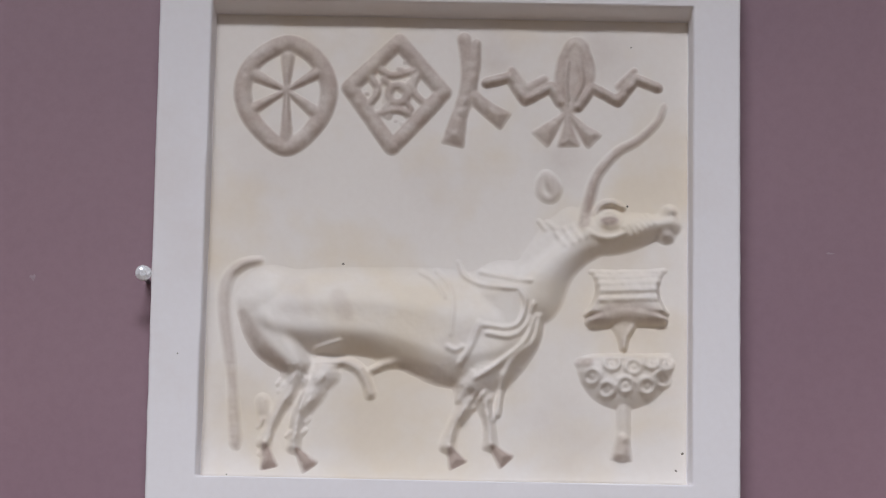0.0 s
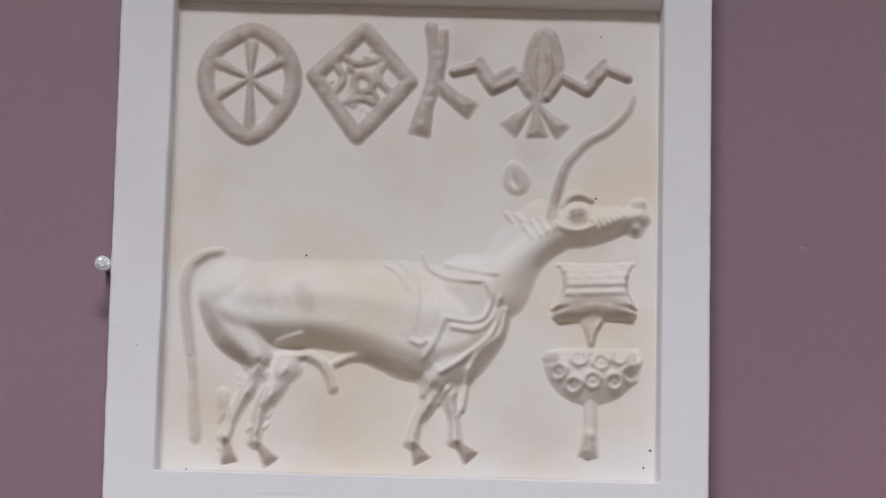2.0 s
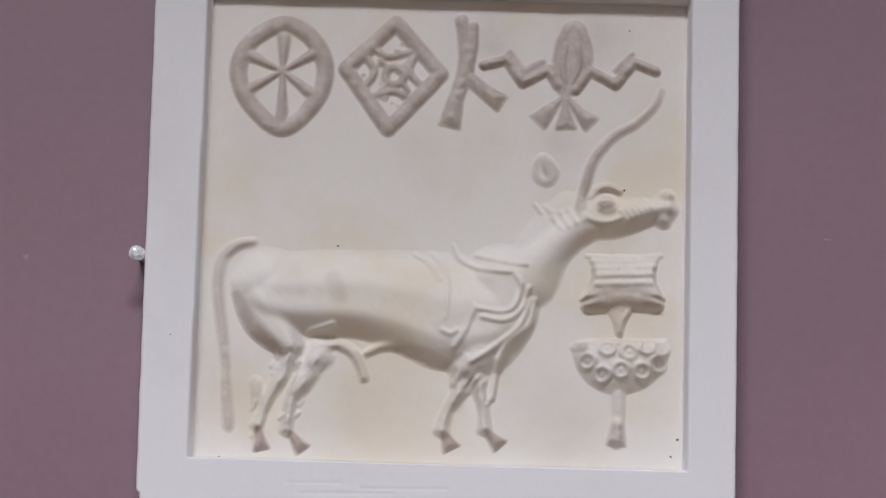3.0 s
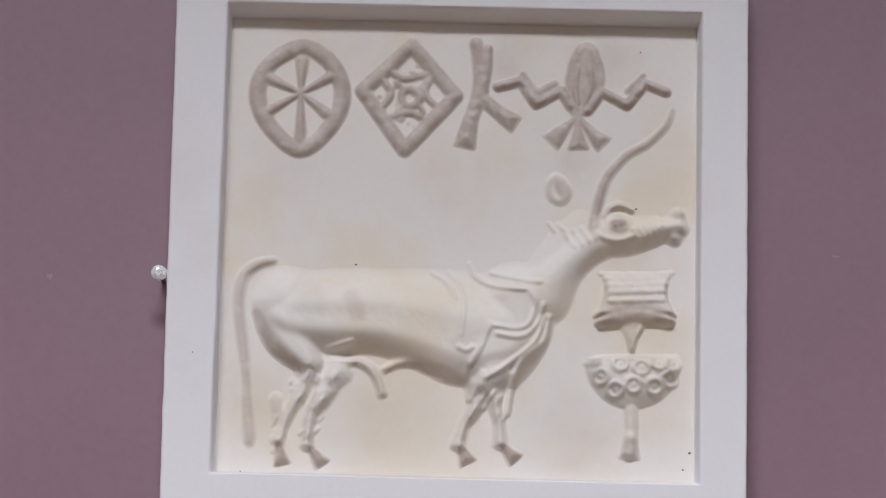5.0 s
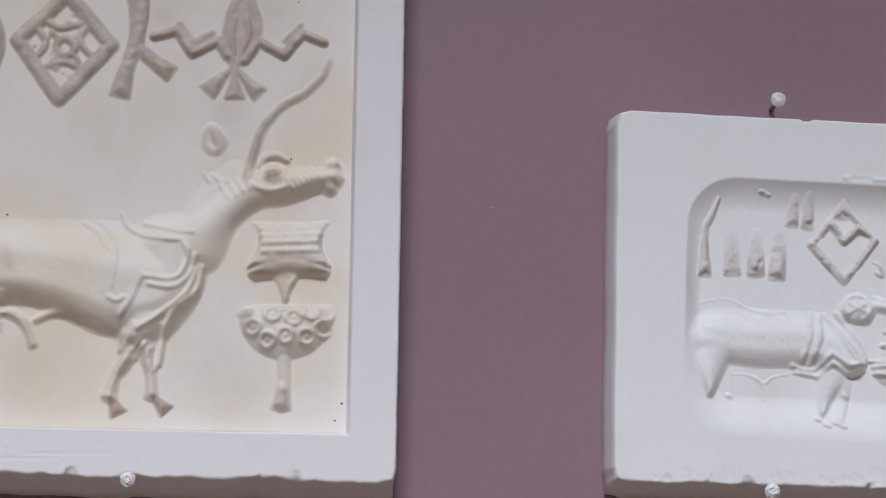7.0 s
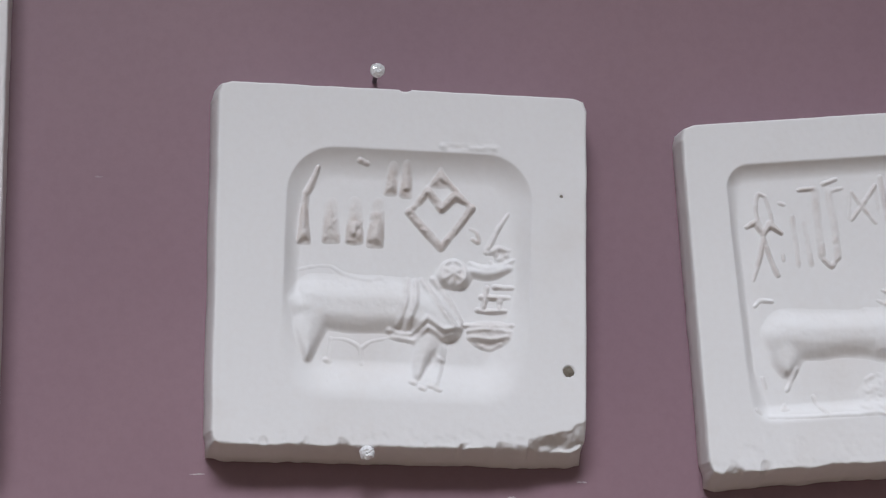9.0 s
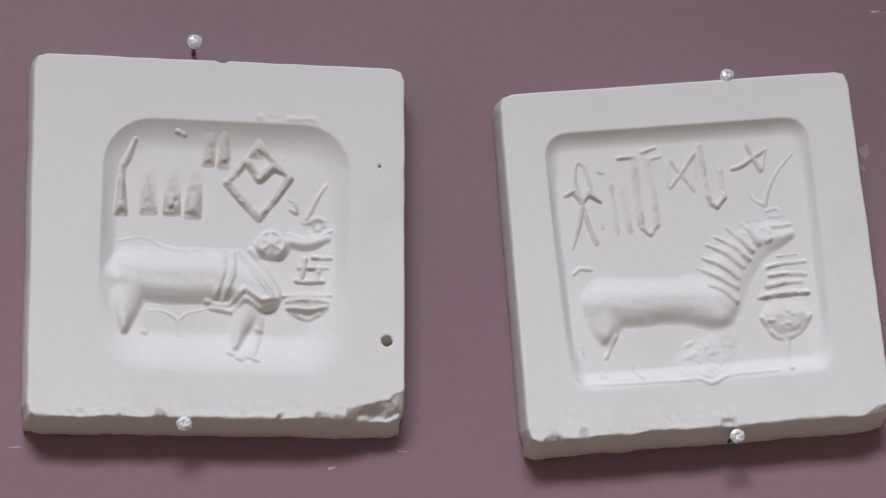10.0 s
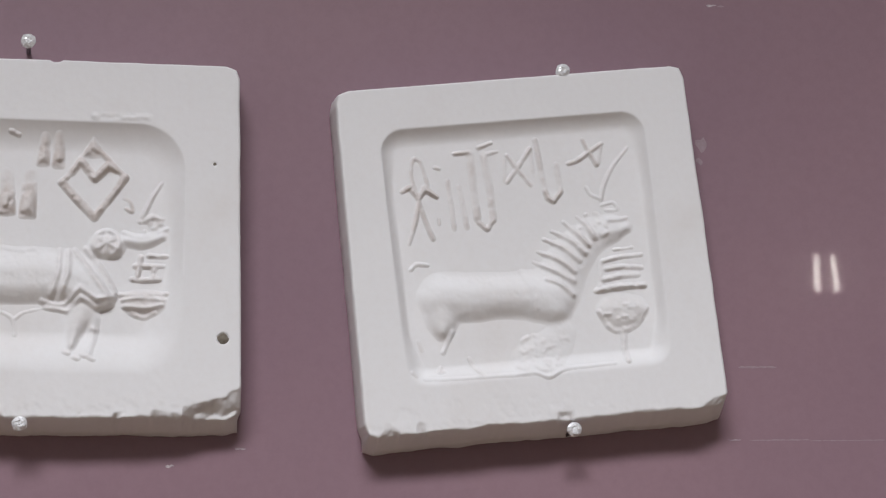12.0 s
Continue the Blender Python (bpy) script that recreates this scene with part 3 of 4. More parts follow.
    for k in range(6):
        p, q = (63.5, 9.2), (72.1, 14.3)
        p = (p[0] + k / 5 * (q[0] - p[0]), p[1] + k / 5 * (q[1] - p[1]))
        c.line([p, (p[0] + 2.4, p[1] - 3.8)], [0.75], 1.2)
    for a, b in zip([(48.1, 9.7), (45.1, 9.6), (42.2, 8.7), (39.3, 6.9), (35.8, 11.2), (32.9, 11.6)], [(50.2, 5), (47.7, 4.1), (45.2, 2.8), (42.3, 2.3), (39.2, 8.7), (35.4, 8.6)]):
        c.line([a, b], [0.95], 1.0)
    return c.mesh("bull_figure", PANEL, panel_depth, np.where(c.z < -42, 0.22, 0.05), soft=(0.7, 0.3), wear=0.2)


def stand_figure():
    c = clay_for([(47, -6.9), (81.6, -74.4)], 6)
    # bowl, flat along its lip
    c.body([(53.4, -41.8), (64.1, -42.6), (75.6, -40.9)], [6.2, 14.2, 6.2], 6.2, hang=0.75, wash_shade=0.12)
    lip = (64.0, -36.7)
    c.mass *= np.clip((lip[1] - c.z) / 1.6, 0, 1)
    c.line([(47.7, -39.9), (55.0, -38.5), (65.1, -38.3), (80.4, -36.8)], [1.8, 1.2, 1.0, 1.0], 1.4)
    for p in [(59.4, -40.6), (67.1, -41.9), (73.6, -39.8), (78.6, -40.1), (52.4, -45.5), (57.7, -50.1), (64.3, -48.3), (72.0, -48.6), (77.6, -45.8)]:
        c.ring(p, 2.7, 2.5, 0.95, 1.5)
        c.line([p, (p[0] + 0.3, p[1])], [0.9], 1.1, hang=0.9)
    c.line([(48.5, -39.8), (51.3, -40.2)], [2.2], 1.8, hang=0.9, wash_shade=0.8)
    # ribbed block that leans out to a hood, hollow underneath
    c.mass = np.where(c.z > lip[1], 0, c.mass)
    bowl, c.mass = c.mass, np.zeros_like(c.mass)
    c.body([(50.7, -14.7), (79.5, -13.8)], [8.6], 4.6, hang=0.15, wash_shade=0.06)
    waist = 11.2 + 0.05 * (c.z + 13.0) ** 2
    c.mass *= np.clip((waist - np.abs(c.x - (65.1, -13.6)[0])) / 0.9, 0, 1)
    # the hood's strong tint paints in the shade of its underside
    c.body([(52.0, -24.8), (58.5, -22.6), (63.9, -21.7), (70.6, -22.0), (77.9, -23.9)], [2.2, 4.4, 5.0, 4.4, 2.0], 4.8, hang=1.0, wash_shade=0.7)
    c.mass = np.maximum(c.mass, bowl)
    for a in ([(53.9, -8.5), (64.9, -8.5), (76.7, -7.2)], [(54.7, -11.3), (65.3, -10.7), (75.9, -10.1)], [(55.2, -14.2), (64.9, -13.8), (75.5, -13.2)], [(54.8, -17.5), (64.9, -16.9), (75.5, -16.5)]):
        c.line(a, [1.3], 1.1, hang=0.7, wash_shade=0.15)
    c.line([(51.8, -6.8), (64.9, -6.8), (78.7, -5.9)], [0.9], 1.0)
    # funnel under the hood, tinted darker for the shade in the hollow
    c.body([(63.8, -24.2), (63.8, -28.9), (63.6, -34.6)], [5.4, 2.8, 1.0], 2.2, 0.8, wash_shade=0.4)
    c.line([(67.0, -26.8), (64.6, -31.3), (64.2, -34.6)], [0.9], 1.4)
    # stem and foot
    c.body([(64.0, -56.2), (64.0, -64.0), (63.5, -72.1)], [2.4, 2.5, 3.0], 2.0, 0.8, wash_shade=0.2)
    c.chisel([(63.7, -68.0), (63.3, -75.3)], [2.6, 4.4], 3.2, 3.0, 0.8, wash_shade=0.6)
    return c.mesh("stand_figure", PANEL, panel_depth, 0.16, soft=(0.5, 0.3), wear=0.35)


for name, make in (("wheel_sign", wheel_sign), ("diamond_sign", diamond_sign), ("forked_sign", forked_sign), ("winged_sign", winged_sign)):
    part(name, make(), tablet, "raised sign tinted pale brown")
part("bull_figure", bull_figure(), tablet, "smooth raised relief of a horned bull")
part("stand_figure", stand_figure(), tablet, "raised relief of a ringed bowl on a stem")

# small square cast with the bull under four bars ------------------------------------------------
CAST_A = (220.1, 1457.7)
cast_a = tagged(new("plaster_cast"), "small white plaster seal cast with chipped corner and rounded recess", "plaster cast", group="casts on the display wall")
cast_a.location = (CAST_A[0] / 1000, 0, CAST_A[1] / 1000)


def cast_a_depth(x, z):
    y = rounded_well(x, z, (2.1, -3.4), (45.8, 47.6), 18.0, -0.03, (6.0, 19.0, 12.0), 5.2)
    for p, r, deep in (((62, -38.4), 2.3, 1.8), ((59.8, 27.8), 0.9, 0.8), ((1.2, 69.1), 2.8, 4.5)):
        y = y + deep * np.clip(1 - np.hypot(x - p[0], z - p[1]) / r, 0, 1) ** 0.5
    p, q = (15.3, 46), (35.2, 45.5)
    u = np.clip((x - p[0]) / (q[0] - p[0]), 0, 1)
    y = y - 0.4 * np.clip(1 - np.hypot(x - p[0] - u * (q[0] - p[0]), z - p[1] - u * (q[1] - p[1])) / 1.7, 0, 1) * (0.8 + 1.4 * value_noise(x, z, 4, 61))
    # the broken lower corner
    p, q = (48.1, -64.1), (72.4, -56.7)
    side = (x - p[0]) * (q[1] - p[1]) - (z - p[1]) * (q[0] - p[0])
    side = side / math.hypot(q[0] - p[0], q[1] - p[1]) + 1.6 * value_noise(x, z, 6, 77)
    y = y + np.clip(side * 0.9, 0, 5.5) * (x > p[0] - 1)
    return y + 0.25 * np.clip(value_noise(x, z, 6, 51), 0, 1) * np.clip((-58.1 - z) / 5, 0, 1)


part("body", plate_mesh("cast_body", ((-69.4, -66.7), (68.4, -68.3), (69.6, 65.5), (-68.5, 69.4)), 18, (2.9, 0.8, 4.6, 0.8), cast_a_depth, WHITE, 0.45, 0.3, 1.1, 12), cast_a, "chalk white slab with worn lower edge")


def cast_a_floor(x, z):
    return rounded_well(x, z, (2.1, -3.4), (45.8, 47.6), 18.0, -0.03, (6.0, 19.0, 12.0), 5.2)


def sign(parent, floor, strokes, material, step=0.3, rough=0.16, wash_shade=0.8):
    """One raised sign from its strokes: (kind, points, widths, height)."""
    c = clay_for([p for kind, points, *rest in strokes for p in points], 4, step)
    for kind, points, widths, height in strokes:
        if kind == "chisel":
            c.chisel(points, widths, height * 1.6, 4.8, 0.14)
            c.line(points, [0.8 * w for w in widths], 0.55, 0.35, flat=2)
        elif kind == "hang":
            c.line(points, [0.85 * w for w in widths], height, hang=0.8, sharp=True)
        else:
            c.line(points, [0.85 * w for w in widths], height, 0.8)
    part("carved_sign", c.mesh("carved_sign", material, floor, rough, soft=(0.3, 0.3), wash_shade=wash_shade, wear=0.5), parent, "raised sign with worn edges")


sign(cast_a, cast_a_floor, [("line", [(-31.0, 37.9), (-33.3, 31.8), (-35.3, 28.3)], [0.7, 1.5, 1.6], 1.5), ("chisel", [(-35.3, 28.8), (-36.1, 21.2), (-36.2, 8.6)], [1.3, 1.4, 2.7], 2.6)], WHITE)
for a, b in zip([(-26.1, 24.6), (-17.2, 24.8), (-8.6, 24.5)], [(-26.1, 9.2), (-17.3, 8.7), (-9.8, 7.7)]):
    sign(cast_a, cast_a_floor, [("chisel", [a, b], [2.8, 3.4], 2.6)], WHITE)
for a, b in zip([(-3.0, 38.9), (2.3, 39.4)], [(-4.0, 27.6), (1.7, 26.8)]):
    sign(cast_a, cast_a_floor, [("chisel", [a, b], [1.9, 2.5], 2.3)], WHITE)
sign(cast_a, cast_a_floor, [("hang", [(3.4, 22.1), (14.8, 36.8)], [1.5], 1.3), ("hang", [(14.8, 36.8), (26.2, 24.0)], [1.5], 1.3), ("hang", [(3.2, 21.9), (8.9, 15.3), (15.0, 8.5)], [2.2], 2.4), ("hang", [(26.5, 23.8), (21.2, 16.4), (15.0, 8.5)], [2.0], 2.4),
                            ("chisel", [(14.8, 37.9), (15.0, 31.0)], [1.0, 4.6], 2.6), ("hang", [(6.8, 25.2), (10.1, 30.5), (15.2, 23.6), (20.3, 28.5), (23.7, 25.9)], [1.5, 2.2, 2.2, 2.2, 1.2], 2.4)], WHITE)
sign(cast_a, cast_a_floor, [("hang", [(-15.7, 40.8), (-12.7, 39.6)], [1.2], 1.3)], WHITE)
sign(cast_a, cast_a_floor, [("line", [(26.0, 15.6), (28.3, 14.4), (29.2, 10.5), (26.7, 11.7)], [0.8], 1.0)], WHITE)


def cast_a_bull():
    c = clay_for([(-40.6, 23.8), (43.7, -45.9)], 4, 0.35)
    c.body([(-31.6, -11.8), (-18.7, -12.7), (-6.1, -12.7), (3.3, -13.0)], [10.6, 11.4, 11.4, 10.5], 4.2, hang=0.6)
    c.body([(-32.4, -14.3), (-33.9, -24.5), (-34.7, -34.2)], [8.4, 5.2, 1.2], 4.2, hang=0.7)
    c.body([(4.8, -13.8), (12.3, -16.7), (17.4, -20.9)], [9.5, 9.5, 5.6], 4.6, hang=0.6)
    # rosette and head
    c.body([(17.4, -1.7), (21.6, -2.1)], [4.6, 4.8], 2.8, 0.4, hang=0.3, wash_shade=0.35)
    c.ring((19.5, -1.7), 4.6, 5.0, 0.9, 1.6)
    for k in range(6):
        a, p = k * math.pi / 3 + 0.5, (19.5, -1.7)
        c.line([p, (p[0] + 4.4 * math.cos(a), p[1] + 4.6 * math.sin(a))], [0.6, 0.9], 1.5)
    c.body([(25.8, -0.3), (33.4, -1.0), (40.6, 1.2)], [2.2, 2.6, 1.3], 2.4, hang=0.9)
    for k in range(16):
        p = (34.3, 5.4)
        p = (p[0] + random.uniform(-6, 6), p[1] + random.uniform(-3, 3))
        c.line([p, (p[0] + random.uniform(-2, 2), p[1] + random.uniform(-0.6, 0.6))], [random.uniform(0.5, 0.9)], random.uniform(0.4, 1.1), hang=0.9, wash_shade=0.3)
    c.line([(25.8, 2.7), (30.9, 1.1), (36.8, 2.0), (42.3, 4.2)], [1.0, 1.2, 1.2, 0.7], 1.0, hang=0.9)
    c.line([(33.8, 7.1), (36.8, 8.5), (39.3, 7.6)], [1.3, 1.5, 0.9], 1.4, hang=0.9, wash_shade=0.3)
    c.line([(40.5, 21.9), (36.4, 15.8), (33.0, 8.8)], [0.5, 0.9, 1.2], 1.5, hang=0.9, wash_shade=0.3)
    # cloth with two pairs of ridges that meet in a zigzag hem
    for a in ([(2.4, -4.1), (1.8, -12.2), (-1.1, -21.1)], [(5.6, -4.4), (5.2, -13.4), (1.7, -22.8)], [(7.7, -4.0), (14.0, -13.3), (19.9, -21.7)], [(11.9, -3.5), (17.8, -11.5), (22.6, -20.4)],
              [(-4.4, -23.3), (-0.2, -24.5), (4.0, -24.5), (9.6, -18.7), (15.7, -23.1), (22.0, -22.1)], [(-3.1, -25.4), (4.4, -26.8), (9.8, -22.3), (15.7, -26.0), (21.2, -24.3)]):
        c.line(a, [1.3], 1.5, hang=0.85, wash_shade=0.25, sharp=True)
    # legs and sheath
    c.body([(10.7, -26.1), (7.8, -33.7), (6.1, -40.5)], [6.0, 3.4, 1.2], 3.2, hang=0.8, wash_shade=0.15)
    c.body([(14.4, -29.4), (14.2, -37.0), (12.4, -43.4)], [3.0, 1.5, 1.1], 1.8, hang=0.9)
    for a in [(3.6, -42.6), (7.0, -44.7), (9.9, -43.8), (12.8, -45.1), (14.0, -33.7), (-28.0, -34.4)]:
        c.line([a, (a[0] + 1.6, a[1] - 0.6)], [1.0], 1.1, hang=0.9, wash_shade=0.4)
    c.line([(-26.0, -26.1), (-26.6, -33.7), (-27.1, -43.0)], [0.5, 0.8, 0.5], 0.4)
    c.line([(-26.0, -26.5), (-20.2, -26.9), (-15.2, -29.8), (-14.3, -35.7)], [0.4, 0.6, 1.0, 1.0], 0.6, hang=0.9)
    c.line([(-14.4, -29.8), (-11.0, -27.4), (-3.5, -25.8)], [0.8, 0.7, 0.5], 0.6, hang=0.9)
    c.line([(-40.8, -1.7), (-34.2, 0.1), (-26.7, 0.6), (-20.8, -2.3), (-12.4, -4.1), (-7.2, -3.4)], [0.7], 0.45)
    return c.mesh("bull_figure", WHITE, cast_a_floor, 0.1, soft=(0.8, 0.3), wear=0.45)


def cast_a_stand():
    c = clay_for([(24.1, -5.8), (43.1, -30.1)], 4, 0.3)
    for a in ([(35.1, -6.2), (41.8, -6.5)], [(30.0, -10.1), (35.9, -10.2), (40.6, -10.1)], [(28.7, -15.0), (33.8, -15.4), (38.9, -15.1)], [(32.1, -6.6), (30.8, -14.3)], [(37.2, -10.0), (36.7, -15.1)]):
        c.line(a, [1.2], 1.5, hang=0.9)
    c.body([(30.0, -23.7), (36.7, -23.6)], [5.4, 5.0], 2.2, hang=0.8)
    for a in ([(23.3, -20.8), (33.8, -21.1), (41.4, -20.8)], [(25.4, -22.9), (32.9, -22.4), (40.5, -23.2)], [(25.8, -25.5), (34.2, -26.2), (39.7, -25.1)], [(28.3, -28.0), (32.9, -29.6), (37.1, -28.1)]):
        c.line(a, [1.1], 1.3, hang=0.9)
    return c.mesh("stand_figure", WHITE, cast_a_floor, 0.16, soft=(0.5, 0.3), wash_shade=0.35, wear=0.5)


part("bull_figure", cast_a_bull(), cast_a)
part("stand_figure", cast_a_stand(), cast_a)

# small tilted cast with the striped-neck bull ---------------------------------------------------
CAST_B = (398.4, 1453.6)
cast_b = tagged(new("plaster_cast"), "small white plaster seal cast hung slightly tilted on two nails", "plaster cast", group="casts on the display wall")
cast_b.location = (CAST_B[0] / 1000, 0, CAST_B[1] / 1000)


def cast_b_floor(x, z):
    return rounded_well(x, z, (-1.1, 0.1), (51.2, 49.6), 9.0, 0.088, (4.0, 9.0, 7.0), 4.2)


def cast_b_depth(x, z):
    y = cast_b_floor(x, z)
    p, q = (50.8, -65.6), (75.7, -55.2)
    side = ((x - p[0]) * (q[1] - p[1]) - (z - p[1]) * (q[0] - p[0])) / math.hypot(q[0] - p[0], q[1] - p[1]) + 0.8 * value_noise(x, z, 5, 97)
    y = y + np.clip(side * 0.8, 0, 3.0) * (x > p[0] - 2)
    return y + 0.2 * np.clip(value_noise(x, z, 5, 91), 0, 1) * np.clip((-55.1 - z) / 5, 0, 1)


part("body", plate_mesh("cast_body", ((-63.8, -71.9), (74.7, -60.4), (62.0, 72.0), (-72.7, 60.1)), 18, (1.0, 0.6, 4.8, 0.8), cast_b_depth, WHITE, 0.45, 0.3, 1.0, 22), cast_b, "chalk white slab with worn lower edge")


for group in ((("line", [(-40.1, 34.1), (-43.2, 34.9), (-44.0, 28.5), (-42.6, 23.5), (-41.2, 20.4)], [1.0], 0.8), ("line", [(-40.2, 33.6), (-38.6, 28.3), (-37.8, 24.4)], [1.0], 0.6), ("hang", [(-47.6, 22.6), (-44.6, 24.1), (-41.4, 19.5)], [1.3, 1.7, 1.0], 1.5),
               ("hang", [(-41.2, 19.5), (-39.1, 23.9), (-34.4, 20.4)], [1.0, 1.8, 1.0], 1.5), ("line", [(-41.2, 18.2), (-43.0, 10.3), (-45.4, 2.0)], [1.1, 1.2, 0.7], 1.0), ("line", [(-41.0, 17.8), (-38.7, 10.3), (-36.2, 4.2)], [0.9, 1.2, 1.4], 0.9)),
              (("hang", [(-35.0, 31.9), (-33.2, 31.4)], [1.1], 1.0),), (("hang", [(-33.8, 12.0), (-33.7, 9.8)], [0.9], 1.0),), (("line", [(-30.1, 26.6), (-28.9, 16.9), (-27.9, 7.7)], [1.3], 0.75),), (("line", [(-25.6, 24.4), (-24.3, 16.0), (-23.1, 8.1)], [1.4], 0.85),),
              (("line", [(-21.2, 37.2), (-20.2, 23.1), (-19.0, 12.0)], [2.0], 0.8), ("hang", [(-19.4, 12.9), (-18.2, 10.3), (-15.4, 8.1), (-12.9, 11.6)], [1.2, 1.4, 1.6, 1.2], 1.4), ("line", [(-12.9, 11.6), (-14.2, 25.3), (-16.2, 37.2)], [1.9], 0.8),
               ("hang", [(-27.4, 37.2), (-21.7, 37.9)], [0.9, 1.2], 1.3), ("hang", [(-18.1, 39.7), (-12.8, 41.7)], [1.2, 0.9], 1.3), ("hang", [(-16.0, 37.0), (-10.7, 38.2)], [1.2, 0.8], 1.3)),
              (("hang", [(-7.0, 36.8), (-3.2, 31.5), (2.1, 25.1)], [1.0, 1.3, 1.0], 1.1), ("hang", [(2.1, 39.5), (-3.0, 32.0), (-7.1, 26.2)], [1.0, 1.3, 1.0], 1.1), ("line", [(-7.7, 35.5), (-8.2, 26.6)], [0.9], 0.5), ("line", [(2.1, 38.6), (3.5, 28.4)], [0.9], 0.4)),
              (("line", [(4.2, 42.7), (6.2, 30.2), (7.7, 22.2)], [1.3], 1.0), ("hang", [(7.3, 23.6), (8.5, 20.0), (10.6, 19.1), (13.4, 22.7)], [1.2, 1.5, 1.6, 1.2], 1.5), ("line", [(13.4, 22.7), (12.0, 32.9)], [1.5], 0.8)),
              (("hang", [(16.9, 33.8), (20.1, 34.7), (24.2, 37.8), (30.1, 41.7)], [1.2, 1.2, 1.3, 1.0], 1.3), ("hang", [(22.6, 43.2), (25.3, 37.8), (27.8, 33.4)], [0.9, 1.2, 1.3], 1.2), ("line", [(28.5, 33.8), (29.8, 40.1)], [0.8], 0.7))):
    sign(cast_b, cast_b_floor, list(group), WHITE, 0.3, 0.2, 0.6)


def cast_b_bull():
    c = clay_for([(-44.2, 39.8), (41.4, -50.3)], 5, 0.35)
    c.body([(-33.4, -17.4), (-24.3, -17.7), (-11.2, -16.9), (1.8, -16.7), (8.8, -17.2)], [9.6, 10.0, 9.2, 10.0, 9.8], 4.4, hang=0.75)
    c.body([(-33.4, -18.5), (-33.7, -26.8), (-33.9, -32.8)], [8.6, 6.0, 1.6], 3.8, hang=0.8)
    c.body([(4.4, -18.7), (9.1, -21.3)], [9.4, 7.4], 4.4, hang=0.75)
    c.body([(10.5, -14.2), (16.7, -2.8), (24.9, 5.2), (32.2, 8.1)], [9.57, 8.24, 6.65, 5.32], 1.9, 0.8)
    c.line([(-2.7, -8.6), (1.0, -16.5), (1.6, -23.0)], [1.4], 0.5)
    # head with a crumbled brow
    c.body([(25.6, 6.8), (32.2, 6.7), (38.9, 9.0)], [3.4, 2.6, 1.6], 2.8, hang=0.9)
    c.line([(31.1, 11.6), (35.1, 11.8), (39.1, 12.7)], [1.0, 1.1, 0.7], 1.2, hang=0.9)
    c.line([(29.1, 17.4), (33.6, 18.5), (35.2, 15.6), (30.4, 15.6)], [0.7], 0.9, hang=0.9)
    for k in range(16):
        p = (25.7, 9.4)
        p = (p[0] + random.uniform(-5, 5), p[1] + random.uniform(-5, 5))
        c.line([p, (p[0] + random.uniform(-1.5, 1.5), p[1] + random.uniform(-1, 1))], [random.uniform(0.5, 1.1)], random.uniform(0.5, 1.3), hang=0.9, wash_shade=0.25)
    c.line([(40.1, 40.1), (33.7, 32.1), (30.1, 24.5), (29.0, 19.6)], [0.6, 0.7, 0.8, 0.9], 0.9, wash_shade=0.2)
    c.line([(23.4, 24.5), (24.9, 21.8), (27.9, 20.3)], [0.8], 0.9, hang=0.9)
    # combed neck
    for a in ([(6.0, -11.7), (11.2, -13.4), (16.7, -17.6)], [(1.8, -4.7), (9.6, -8.2), (17.1, -12.4)], [(3.7, -0.7), (11.1, -3.8), (17.5, -8.4)], [(6.1, 4.1), (13.0, 1.0), (19.4, -4.3)], [(9.3, 7.2), (16.2, 3.7), (21.7, -1.4)], [(13.9, 10.9), (19.0, 6.3), (23.2, 1.7)], [(19.2, 12.9), (23.0, 9.4), (25.5, 4.5)]):
        c.line(a, [0.6, 1.1, 1.25], 1.7, hang=0.75, wash_shade=0.35)
    c.line([(-45.2, -7.8), (-43.0, -5.7), (-38.5, -5.9)], [0.8, 1.0, 0.8], 1.2, hang=0.9)
    c.line([(-29.9, -31.5), (-31.8, -35.4), (-33.6, -39.5)], [0.9, 1.1, 1.0], 1.1)
    for a in ([(-34.7, -44.9), (-35.6, -47.0), (-33.4, -46.6)], [(-23.8, -41.5), (-22.2, -45.0), (-19.2, -48.0)], [(-42.8, -34.9), (-41.6, -38.8)], [(-45.9, -47.4), (-44.2, -48.7)]):
        c.line(a, [0.9], 1.0, hang=0.9, wash_shade=0.3)
    # the ragged ground line
    c.line([(-41.3, -50.0), (-27.9, -49.7), (-16.7, -48.9), (-6.7, -48.3), (0.7, -47.7), (5.9, -49.3), (12.1, -46.3), (23.5, -44.9), (31.8, -44.1)], [0.8, 0.7, 0.8, 0.9, 0.6, 1.0, 0.9, 0.7, 0.6], 0.8)
    # the worn, crumbled forelegs
    c.body([(-1.3, -42.5), (7.6, -38.3), (12.2, -31.8)], [6.0, 7.0, 5.0], 0.9, 0.5)
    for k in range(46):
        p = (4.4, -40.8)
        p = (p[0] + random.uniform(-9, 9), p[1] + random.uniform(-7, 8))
        c.line([p, (p[0] + random.uniform(-2.5, 2.5), p[1] + random.uniform(-0.8, 0.8))], [random.uniform(0.4, 1.1)], random.uniform(0.2, 0.8), hang=0.9, wash_shade=0.15)
    return c.mesh("bull_figure", WHITE, cast_b_floor, 0.1, soft=(0.9, 0.3), wear=0.45)


